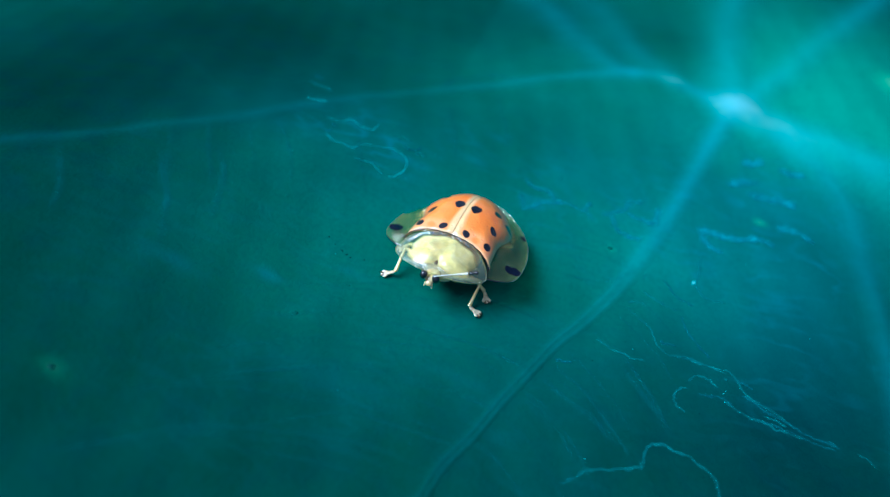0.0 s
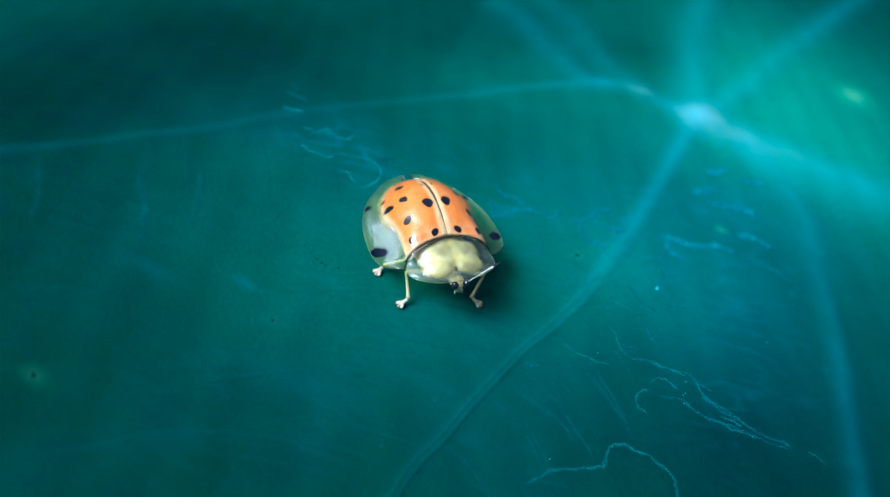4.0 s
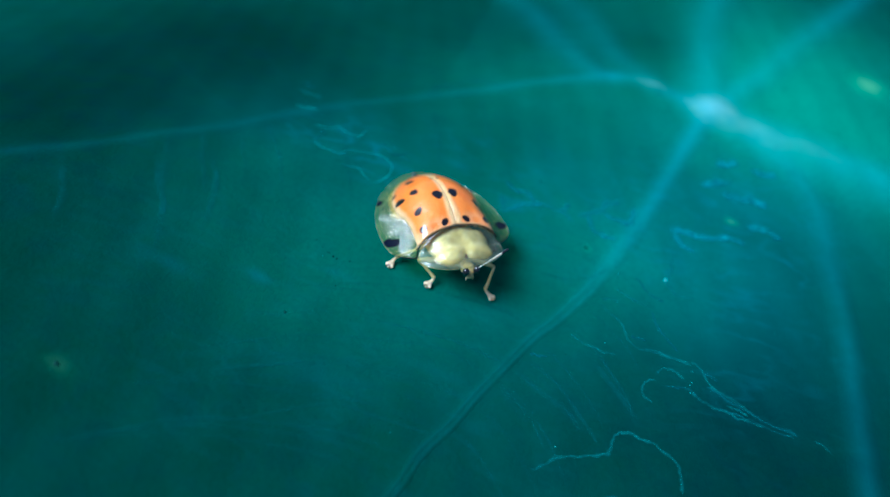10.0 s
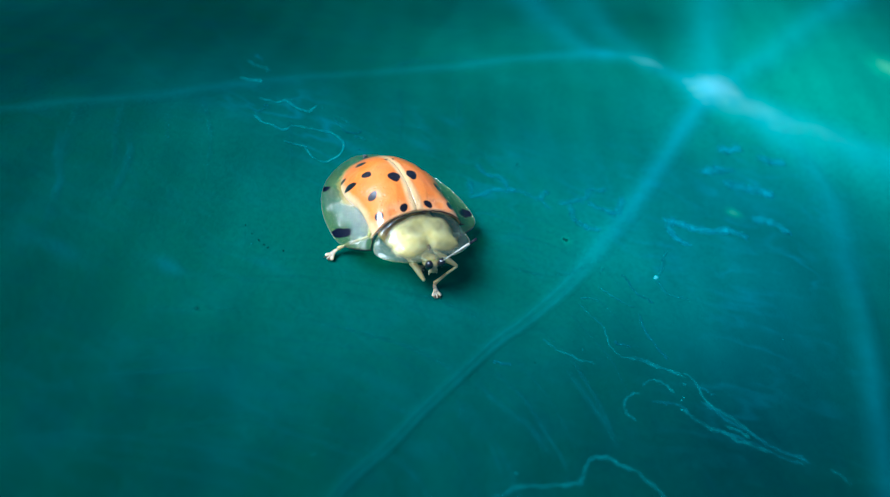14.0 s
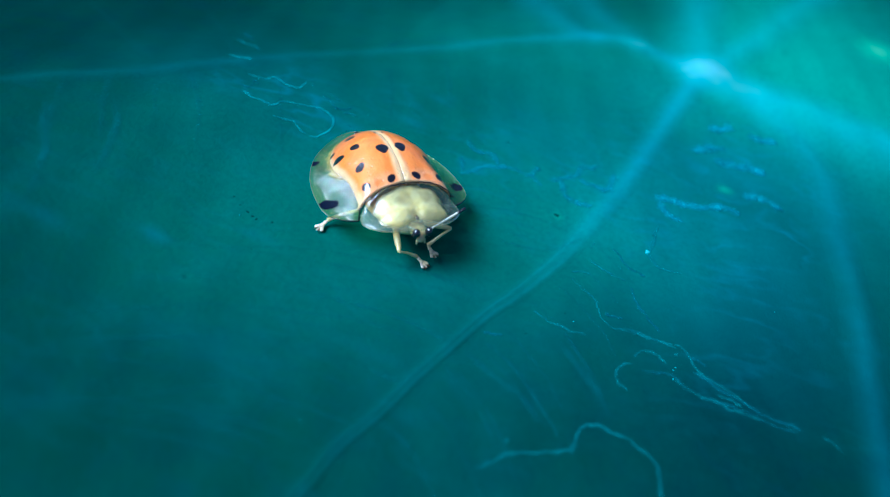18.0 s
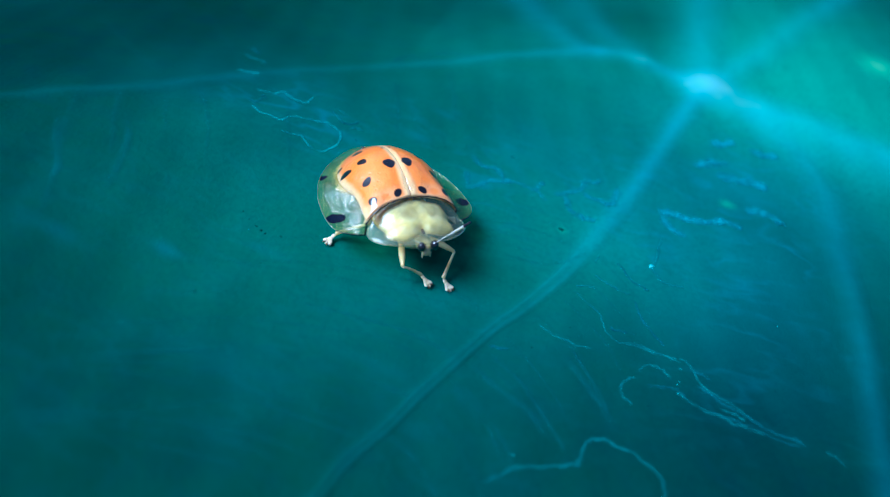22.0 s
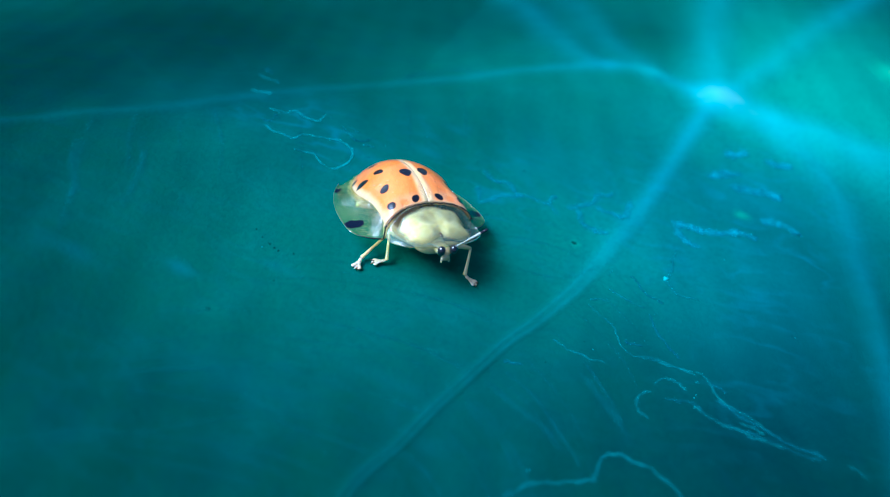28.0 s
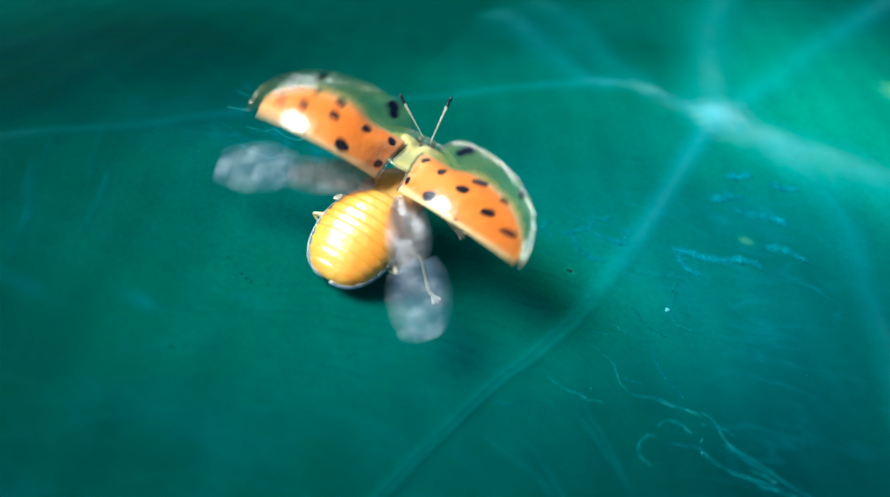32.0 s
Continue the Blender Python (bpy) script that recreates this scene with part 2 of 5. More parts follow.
def amber_material():
    """Glossy belly rings, darker orange at their joints and paler along the middle."""
    m, tree, bsdf, _ = shader("amber_belly_cuticle")
    tone = blend(tree, between(tree, grain(tree, 700), 0.3, 0.7), (0.86, 0.30, 0.015), (0.85, 0.40, 0.04))
    tone = blend(tree, times(tree, field(tree, "middle"), 0.55), tone, (0.90, 0.56, 0.12))
    tone = blend(tree, between(tree, field(tree, "ring"), 0.8, 1.0, 0.0, 0.6), tone, (0.72, 0.22, 0.01))
    tree.links.new(tone, bsdf.inputs["Base Color"])
    bsdf.inputs["Roughness"].default_value = 0.22
    bsdf.inputs["Coat Weight"].default_value = 1.0
    bsdf.inputs["Coat Roughness"].default_value = 0.07
    bsdf.inputs["Subsurface Weight"].default_value = 0.25
    bsdf.inputs["Subsurface Radius"].default_value = (0.0006, 0.0004, 0.0002)
    bsdf.inputs["Subsurface Scale"].default_value = 1.0
    relief(tree, bsdf, times(tree, grain(tree, 1200), grain(tree, 420), "ADD"), 0.7, 0.00016)
    return m


def flesh_material():
    """Milky flesh, yellow towards the front and duller in two pairs of patches, with a soft outline."""
    m, tree, bsdf, out = shader("pale_yellow_flesh")
    tone = blend(tree, between(tree, grain(tree, 1300, 4), 0.3, 0.7), (0.86, 0.75, 0.46), (0.79, 0.64, 0.27))
    tone = blend(tree, times(tree, field(tree, "front"), 0.8), tone, (0.72, 0.50, 0.12))
    tone = blend(tree, times(tree, field(tree, "dull"), 0.45), tone, (0.46, 0.40, 0.24))
    tree.links.new(tone, bsdf.inputs["Base Color"])
    bsdf.inputs["Roughness"].default_value = 0.35
    bsdf.inputs["Specular IOR Level"].default_value = 0.4
    bsdf.inputs["Subsurface Weight"].default_value = 0.3
    bsdf.inputs["Subsurface Radius"].default_value = (0.0005, 0.0004, 0.0002)
    bsdf.inputs["Subsurface Scale"].default_value = 1.0
    relief(tree, bsdf, times(tree, grain(tree, 1500, 4), times(tree, grain(tree, 480, 3), 2.0), "ADD"), 0.7, 0.00015)
    clear = node(tree, "ShaderNodeBsdfTransparent").outputs[0]
    tree.links.new(node(tree, "ShaderNodeMixShader", {"Fac": times(tree, field(tree, "cover"), between(tree, grain(tree, 700, 3), 0.3, 0.7, 0.6, 1.0)), 1: clear, 2: bsdf.outputs[0]}).outputs[0], out.inputs["Surface"])
    return m


def soft_tissue(name, colour, other, most):
    """Scar tissue that fades into the leaf towards its edges."""
    m, tree, bsdf, out = shader(name)
    tree.links.new(blend(tree, between(tree, grain(tree, 1300, 4), 0.3, 0.7), colour, other), bsdf.inputs["Base Color"])
    bsdf.inputs["Roughness"].default_value = 0.6
    bsdf.inputs["Specular IOR Level"].default_value = 0.06
    clear = node(tree, "ShaderNodeBsdfTransparent").outputs[0]
    broken = between(tree, grain(tree, 800, 5, 0.65), 0.3, 0.68, 0.35 * most, most)
    tree.links.new(node(tree, "ShaderNodeMixShader", {"Fac": times(tree, field(tree, "cover"), broken), 1: clear, 2: bsdf.outputs[0]}).outputs[0], out.inputs["Surface"])
    return m


LEAF = leaf_material()
SCAR_PALE = soft_tissue("fresh_scar_tissue", (0.06, 0.30, 0.28), (0.02, 0.20, 0.20), 0.8)
SCAR = soft_tissue("scar_tissue", (0.03, 0.19, 0.18), (0.008, 0.13, 0.135), 0.55)
CRINKLE = soft_tissue("crinkled_leaf_skin", (0.008, 0.22, 0.245), (0.002, 0.16, 0.19), 0.85)
CRINKLE_FAINT = soft_tissue("faintly_crinkled_leaf_skin", (0.008, 0.22, 0.245), (0.002, 0.17, 0.20), 0.5)
SCAR_FAINT = soft_tissue("healed_scar_tissue", (0.008, 0.13, 0.14), (0.002, 0.09, 0.105), 0.6)
SIDE_VEIN = soft_tissue("side_vein_tissue", (0.006, 0.135, 0.135), (0.002, 0.10, 0.105), 0.42)
DOT = plain("pale_speck", (0.10, 0.38, 0.37), 0.6, (0.04, 0.26, 0.26), 1500, spec=0.2)
BLOTCH_BROWN = plain("dead_leaf_tissue", (0.003, 0.034, 0.026), 0.8, (0.004, 0.045, 0.032), 2500, spec=0.1)
SPECK = plain("black_speck", (0.001, 0.012, 0.01232), 0.8, spec=0.05)
STALK = plain("leaf_stalk_skin", (0.05, 0.30, 0.1408), 0.5, (0.03, 0.22, 0.088), 500)
SOIL = plain("dark_leaf_litter", (0.018, 0.030, 0.014), 0.9, (0.035, 0.035, 0.02), 45, bump=0.6, depth=0.01)
ORANGE = elytron_material()
CLEAR = clear_material("clear_wing_case_margin", (0.88, 0.97, 0.62), cloud=0.18, rough=0.12, milky=(0.52, 0.62, 0.18), shine=1.1)
CLEAR_SHIELD = clear_material("clear_shield_margin", (0.92, 0.95, 0.72), ink=False, cloud=0.16, rough=0.1, milky=(0.60, 0.60, 0.24))
MEMBRANE = clear_material("wing_membrane", (0.70, 0.78, 0.86), ink=False, cloud=0.14, rough=0.45, scale=1500, milky=(0.22, 0.46, 0.72), shine=0.5)
WING_BASE = clear_material("folded_wing_skin", (0.55, 0.52, 0.50), ink=False, cloud=0.45, rough=0.35, scale=1500, milky=(0.46, 0.36, 0.30), shine=0.8)
WING_RIB = plain("wing_rib", (0.16, 0.34, 0.46), 0.5, (0.08, 0.20, 0.28), 1500)
SHIELD = shield_material()
FLESH = flesh_material()
FEELER = plain("pale_feeler_cuticle", (0.58, 0.56, 0.44), 0.4, (0.50, 0.47, 0.34), 1500, subsurface=0.3)
SEPIA = plain("brown_cuticle", (0.16, 0.07, 0.02), 0.3, (0.08, 0.03, 0.01), 1200)
BLACK = plain("black_cuticle", (0.008, 0.008, 0.010), 0.15, (0.012, 0.012, 0.016), 1200, coat=0.8)
PALE = plain("pale_leg_cuticle", (0.72, 0.59, 0.32), 0.22, (0.62, 0.45, 0.17), 1500, coat=0.8, subsurface=0.5)
PAD = plain("pale_foot_pad", (0.74, 0.60, 0.40), 0.4, (0.62, 0.44, 0.24), 2500, coat=0.3, subsurface=0.4)
AMBER = amber_material()
THORAX = plain("amber_thorax_cuticle", (0.80, 0.36, 0.05), 0.2, (0.82, 0.46, 0.10), 900, coat=0.9, bump=0.6, depth=0.00016, subsurface=0.3)

# ---- mesh helpers (all shapes below are in millimetres) ----
def mesh_of(name, points, faces, material, smooth=True, fields=()):
    data = bpy.data.meshes.new(name)
    data.from_pydata((np.asarray(points, float) * MM).tolist(), [], [tuple(int(i) for i in f) for f in faces])
    data.polygons.foreach_set("use_smooth", [smooth] * len(data.polygons))
    for key, values in dict(fields).items():
        data.attributes.new(key, "FLOAT", "POINT").data.foreach_set("value", np.asarray(values, float).ravel())
    data.materials.append(material)
    data.update()
    return data


def part(name, data, parent, label="", at=(0, 0, 0)):
    ob = new(name, data)
    ob.parent = parent
    ob.location = [v * MM for v in at]
    return tagged(ob, label) if label else ob


def sheet_faces(rows, columns, ring=False):
    """Quads of a grid of points, row by row; ring: each row closes on itself."""
    faces = []
    for i in range(rows - 1):
        for j in range(columns if ring else columns - 1):
            k = (j + 1) % columns
            faces.append((i * columns + j, i * columns + k, (i + 1) * columns + k, (i + 1) * columns + j))
    return faces


def upward(points, faces):
    """The same faces, turned so that most of them look up."""
    p, f = np.asarray(points, float), np.array(faces)
    normal = np.cross(p[f[:, 2]] - p[f[:, 0]], p[f[:, 3]] - p[f[:, 1]])
    return faces if normal[:, 2].sum() > 0 else [one[::-1] for one in faces]


def smooth_line(points, steps):
    """A Catmull-Rom curve through control points, steps to a span."""
    p = np.asarray(points, float)
    p = np.vstack([2 * p[0] - p[1], p, 2 * p[-1] - p[-2]])
    out = []
    for i in range(1, len(p) - 2):
        for t in np.arange(steps) / steps:
            a, b, c, d = p[i - 1], p[i], p[i + 1], p[i + 2]
            out.append(0.5 * (2 * b + (c - a) * t + (2 * a - 5 * b + 4 * c - d) * t * t + (3 * b - a - 3 * c + d) * t**3))
    return np.array(out + [p[-2]])


def tube(points, radii, sides=10, cap=True):
    """Points and faces of a tapered round rod along a line."""
    p, r = np.asarray(points, float), np.broadcast_to(radii, len(points))
    along = np.gradient(p, axis=0)
    along /= np.linalg.norm(along, axis=1)[:, None] + 1e-12
    side = np.cross(along, (0.13, 0.21, 0.97))
    side /= np.linalg.norm(side, axis=1)[:, None] + 1e-12
    up = np.cross(side, along)
    turn = np.arange(sides) * 2 * np.pi / sides
    ring = p[:, None] + r[:, None, None] * (np.cos(turn)[None, :, None] * side[:, None] + np.sin(turn)[None, :, None] * up[:, None])
    faces = sheet_faces(len(p), sides, True)
    if cap:
        faces += [tuple(range(sides))[::-1], tuple((len(p) - 1) * sides + i for i in range(sides))]
    return ring.reshape(-1, 3), faces


def ball(centre, radii, rings=12, sides=20):
    points, faces = [], []
    for i in range(rings + 1):
        a = math.pi * i / rings
        r = max(math.sin(a), 1e-3)
        points += [(centre[0] + radii[0] * r * math.cos(b), centre[1] + radii[1] * r * math.sin(b), centre[2] + radii[2] * math.cos(a))
                   for b in (2 * math.pi * j / sides for j in range(sides))]
    faces = [f[::-1] for f in sheet_faces(rings + 1, sides, True)]
    return np.array(points), faces


def joined(*shapes):
    points, faces = [], []
    for p, f in shapes:
        faces += [tuple(i + len(points) for i in one) for one in f]
        points += np.asarray(p).tolist()
    return np.array(points), faces


# ---- the leaf ----
HUB = (16.8, 31.5)
VEINS = []


def vein(name, wide, narrow, strong, weak, ridge, groove, *points):
    """One vein: half-width and strength at its start and end, ridge height, groove along its crest, control points."""
    VEINS.append((name, wide, narrow, strong, weak, ridge, groove, list(points)))


vein("main_vein", 1.25, 0.75, 0.26, 0.045, 0.12, 0.0, HUB, (15.4, 31.5), (13.9, 32.5), (12.2, 33.0), (9.9, 33.7), (7.3, 33.6), (4.2, 32.2), (1.2, 30.4), (-3.0, 27.3), (-5.2, 25.6), (-9.5, 22.2), (-13.2, 18.5), (-16.8, 15.0), (-19.5, 11.8), (-22.0, 7.9), (-24.9, 4.0), (-27.7, 0.8), (-32.9, -5.1), (-52, -24))
vein("main_vein", 1.10, 0.36, 0.30, 0.038, 0.13, 1.0, HUB, (16.1, 29.7), (14.7, 25.5), (13.7, 21.8), (12.6, 18.0), (11.4, 13.8), (10.1, 10.0), (8.9, 6.6), (7.7, 3.6), (6.5, 1.2), (5.4, -0.9), (4.2, -2.8), (3.2, -5.0), (2.3, -7.0), (1.3, -9.2), (0.2, -12.0), (-1.0, -14.5), (-2.0, -17.9), (-5, -26), (-9, -45))
vein("main_vein", 2.0, 3.2, 0.34, 0.30, 0.40, 0.0, HUB, (19.5, 30.6), (22.4, 29.7), (25.8, 28.5), (32.4, 27.0), (48, 24), (80, 14))
vein("main_vein", 2.2, 2.4, 0.22, 0.16, 0.30, 0.0, HUB, (16.3, 36.0), (16.1, 42.0), (16.2, 50.0), (18, 62), (22, 95))
vein("main_vein", 1.4, 1.7, 0.22, 0.16, 0.20, 0.0, HUB, (19.6, 36.0), (22.5, 40.9), (27.2, 50.0), (33, 60), (48, 88))
vein("main_vein", 1.6, 1.9, 0.11, 0.07, 0.20, 0.0, (10.6, 33.4), (9.2, 35.0), (6.6, 38.2), (4.4, 42.0), (2.5, 48.0), (-4, 66))
vein("branch_vein", 1.5, 2.0, 0.15, 0.10, 0.12, 0.0, (6.4, 33.2), (4.6, 33.6), (2.4, 35.7), (0.2, 39.7), (-2.6, 47.0), (-9, 66))
vein("branch_vein", 2.0, 0.9, 0.20, 0.10, 0.15, 0.0, (20.6, 29.9), (22.2, 28.2), (23.6, 26.2), (25.4, 23.3), (26.5, 20.2), (26.9, 16.5), (27.4, 9.7), (27.4, 4.5), (27.1, -0.5), (26.8, -5.9), (26, -22))
vein("side_vein", 0.16, 0.1, 0.067, 0.034, 0.012, 0.0, (-20.9, 7.5), (-19.6, 5.9), (-17.9, 3.3), (-16.7, 0.5))
vein("side_vein", 0.16, 0.1, 0.048, 0.024, 0.012, 0.0, (-22.5, 6.1), (-21.0, 3.3), (-19.7, 1.2))
vein("side_vein", 0.2, 0.12, 0.053, 0.029, 0.012, 0.0, (-24.6, 4.0), (-23.3, 1.4), (-20.9, -2.7))
vein("side_vein", 0.2, 0.12, 0.048, 0.024, 0.012, 0.0, (-26.5, 2.3), (-24.6, -1.6), (-22.5, -5.6), (-21, -9))
vein("side_vein", 0.16, 0.1, 0.064, 0.032, 0.012, 0.0, (-16.1, 12.4), (-14.6, 8.6), (-11.8, 2.9))
vein("side_vein", 0.18, 0.1, 0.064, 0.032, 0.012, 0.0, (-9.7, 18.8), (-8.1, 15.1), (-6.9, 10.9))
vein("side_vein", 0.18, 0.1, 0.058, 0.026, 0.012, 0.0, (-5.8, 22.7), (-4.3, 18.6), (-2.8, 13.5))
vein("side_vein", 0.14, 0.1, 0.064, 0.032, 0.012, 0.0, (4.9, -2.0), (0.3, -1.4), (-2.5, -1.9))
vein("side_vein", 0.14, 0.08, 0.070, 0.038, 0.012, 0.0, (3.0, -6.1), (-0.6, -5.6), (-4.0, -5.9), (-7.8, -6.6))
vein("side_vein", 0.14, 0.08, 0.064, 0.032, 0.012, 0.0, (1.3, -9.7), (-2.5, -9.7), (-6.2, -10.3), (-10.1, -11.9), (-16, -16))
vein("side_vein", 0.14, 0.08, 0.064, 0.032, 0.012, 0.0, (-0.1, -13.0), (-4.2, -13.3), (-7.5, -13.8), (-13, -18))
vein("side_vein", 0.13, 0.08, 0.077, 0.038, 0.012, 0.0, (8.8, -2.5), (10.9, -5.0), (11.9, -7.0))
vein("side_vein", 0.13, 0.08, 0.090, 0.045, 0.012, 0.0, (4.1, -4.8), (6.5, -6.3), (8.8, -8.8), (9.6, -9.9))
vein("side_vein", 0.13, 0.08, 0.070, 0.038, 0.012, 0.0, (2.4, -7.6), (4.8, -9.3), (6.5, -11.7))
vein("side_vein", 0.16, 0.1, 0.064, 0.032, 0.012, 0.0, (9.7, 7.0), (6.9, 4.2), (3.8, 3.6))
vein("side_vein", 0.25, 0.15, 0.025, 0.014, 0.012, 0.0, (-12.5, 15.9), (-15.6, 18.7), (-18.0, 21.9), (-24, 30))
vein("side_vein", 0.25, 0.15, 0.025, 0.014, 0.012, 0.0, (-17.3, 11.1), (-20.9, 13.8), (-23.3, 16.7), (-30, 24))
vein("side_vein", 0.25, 0.15, 0.025, 0.014, 0.012, 0.0, (-21.6, 6.9), (-25.8, 9.2), (-28.8, 11.3), (-36, 17))
vein("side_vein", 0.25, 0.15, 0.025, 0.014, 0.012, 0.0, (-7.0, 21.5), (-9.7, 24.9), (-11.8, 27.9), (-17, 36))
VEIN_LINES = [smooth_line(points, 7) for *_, points in VEINS]


def leaf_dish(x, y):
    """The leaf's broad hollow, without its veins."""
    u, v = 1.5 * np.tanh(np.asarray(x) / 30), 1.5 * np.tanh((np.asarray(y) - 5) / 30)
    return -0.479 + 2.486 * u * u - 0.244 * u * v + 1.05 * v * v


def vein_fields(x, y):
    """How much each place belongs to a vein, and how far the veins lift it."""
    x, y = np.asarray(x, float), np.asarray(y, float)
    shade, lift = np.zeros(x.shape), np.zeros(x.shape)
    for (_, wide, narrow, strong, weak, ridge, groove, _), line in zip(VEINS, VEIN_LINES):
        if wide < 0.3:
            continue
        reach = 4 * wide
        near = (x > line[:, 0].min() - reach) & (x < line[:, 0].max() + reach) & (y > line[:, 1].min() - reach) & (y < line[:, 1].max() + reach)
        if not near.any():
            continue
        px, py, best, at = x[near], y[near], np.full(near.sum(), 1e9), np.zeros(near.sum())
        for k in range(len(line) - 1):
            a, d = line[k], line[k + 1] - line[k]
            s = np.clip(((px - a[0]) * d[0] + (py - a[1]) * d[1]) / (d @ d + 1e-12), 0, 1)
            far = np.hypot(px - a[0] - s * d[0], py - a[1] - s * d[1])
            better = far < best
            best[better], at[better] = far[better], ((k + s) / (len(line) - 1))[better]
        width = wide + (narrow - wide) * np.minimum(1, 1.6 * at)
        strength = strong + (weak - strong) * np.minimum(1, 1.6 * at)
        bell = np.exp(-((best / width) ** 2))
        core = np.exp(-((best / (0.45 * width)) ** 2))
        profile = 0.85 * bell + 0.15 * core
        if groove:
            ripe = groove * np.clip((at - 0.30) / 0.2, 0, 1)
            uneven = 0.75 + 0.25 * np.sin(2.1 * px + 1.3 * py) * np.sin(1.7 * py - 0.6 * px)
            twin = np.exp(-(((best - 0.52 * width) / (0.26 * width)) ** 2)) * uneven
            profile = profile * (1 - ripe) + ripe * (0.42 * bell + 1.05 * twin)
            bell = bell * (1 - 0.5 * ripe * core)
        shade[near] = 1 - (1 - shade[near]) * (1 - strength * profile * 0.85)
        lift[near] = np.maximum(lift[near], ridge * bell)
    glow = np.exp(-(((x - HUB[0]) / 1.7) ** 2 + ((y - HUB[1]) / 2.0) ** 2))
    return np.clip(1 - (1 - shade) * (1 - 0.30 * glow), 0, 1), lift + 0.35 * glow


def painted_light_field(x, y):
    """The leaf's paler hub, with light and shade painted in: darkest far from it."""
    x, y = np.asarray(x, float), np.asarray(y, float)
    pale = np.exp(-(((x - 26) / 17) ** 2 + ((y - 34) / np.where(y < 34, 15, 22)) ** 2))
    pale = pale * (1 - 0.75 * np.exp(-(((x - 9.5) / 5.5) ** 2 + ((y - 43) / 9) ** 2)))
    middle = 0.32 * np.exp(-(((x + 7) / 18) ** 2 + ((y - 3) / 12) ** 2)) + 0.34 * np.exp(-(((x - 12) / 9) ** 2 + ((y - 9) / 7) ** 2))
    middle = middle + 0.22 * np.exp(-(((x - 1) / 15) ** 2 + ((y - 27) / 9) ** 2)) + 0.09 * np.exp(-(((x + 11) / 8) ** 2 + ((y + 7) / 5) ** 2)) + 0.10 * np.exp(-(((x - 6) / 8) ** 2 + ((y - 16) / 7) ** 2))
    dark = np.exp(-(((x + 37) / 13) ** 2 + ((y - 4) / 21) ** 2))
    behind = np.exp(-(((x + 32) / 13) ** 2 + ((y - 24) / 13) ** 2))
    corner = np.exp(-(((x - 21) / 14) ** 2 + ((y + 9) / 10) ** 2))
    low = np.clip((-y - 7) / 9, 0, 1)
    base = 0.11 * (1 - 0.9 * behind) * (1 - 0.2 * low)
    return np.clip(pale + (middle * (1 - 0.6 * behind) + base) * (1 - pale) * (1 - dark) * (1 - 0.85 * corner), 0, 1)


# soft patches in the leaf's tissue: x, y, half-width, half-length, strength
YELLOWED = [(34.3, 44.0, 1.5, 1.7, 0.6), (18.8, 15.8, 0.5, 0.45, 0.3), (-21.4, -18.0, 0.7, 0.45, 0.14), (-21.0, -17.6, 2.4, 1.3, 0.02), (7.0, 7.9, 0.3, 0.3, 0.2), (-12.2, -8.8, 0.6, 0.4, 0.03)]
BLOOMED = [(-14.8, -7.0, 0.9, 0.35, 0.7), (-5.5, 12.0, 1.2, 0.5, 0.5), (-9.0, 8.9, 0.8, 0.4, 0.4), (-4.2, 15.8, 0.8, 0.4, 0.5), (19, 18, 5, 3, 0.35), (22, 9, 4, 6, 0.22), (17, 2, 5, 4, 0.15), (-10, -4, 1.5, 0.4, 0.3),
           (-20, -9, 1.6, 0.5, 0.35), (-2.0, -8.5, 2.5, 0.5, 0.2), (3, 16, 4, 3, 0.25), (-9, -12, 4, 1.0, 0.2)]


CREASED = [(20, 15, 8, 9, 0.55), (20, 2, 7, 8, 0.14), (2, 11, 9, 5, 0.35), (-13, 9, 6, 4, 0.4), (-8, -8, 16, 12, 0.09)]


PALE_HUB = [(17.0, 31.5, 2.2, 1.9, 0.46), (20.0, 30.0, 3.4, 1.7, 0.2), (18.4, 28.9, 2.1, 1.5, 0.14), (10.5, 33.5, 2.1, 0.9, 0.16), (12.6, 31.6, 2.6, 1.4, 0.07), (25.0, 28.6, 6.0, 2.2, 0.13), (16.2, 38.0, 1.6, 5.0, 0.07)]


def patches(x, y, spots):
    x, y = np.asarray(x, float), np.asarray(y, float)
    ragged = 1 + 0.25 * np.sin(3.1 * x + 1.7 * y) + 0.2 * np.sin(4.7 * y - 2.3 * x)
    out = np.zeros(x.shape)
    for sx, sy, a, b, strength in spots:
        out = np.maximum(out, strength * np.exp(-(((x - sx) / a) ** 2 + ((y - sy) / b) ** 2) * ragged))
    return out


def blue_field(x, y):
    """The leaf is bluest between the hub and its lower veins, greener elsewhere."""
    x, y = np.asarray(x, float), np.asarray(y, float)
    return np.clip(0.12 + 0.75 * np.exp(-(((x - 19) / 14) ** 2 + ((y - 8) / 15) ** 2)) + 0.30 * np.exp(-(((x + 10) / 14) ** 2 + ((y - 10) / 9) ** 2)), 0, 1)


def leaf_fields(x, y):
    return {"vein": vein_fields(x, y)[0], "painted_light": painted_light_field(x, y), "yellow": patches(x, y, YELLOWED), "bloom": patches(x, y, BLOOMED), "crease": patches(x, y, CREASED), "hub": patches(x, y, PALE_HUB), "blue": blue_field(x, y)}


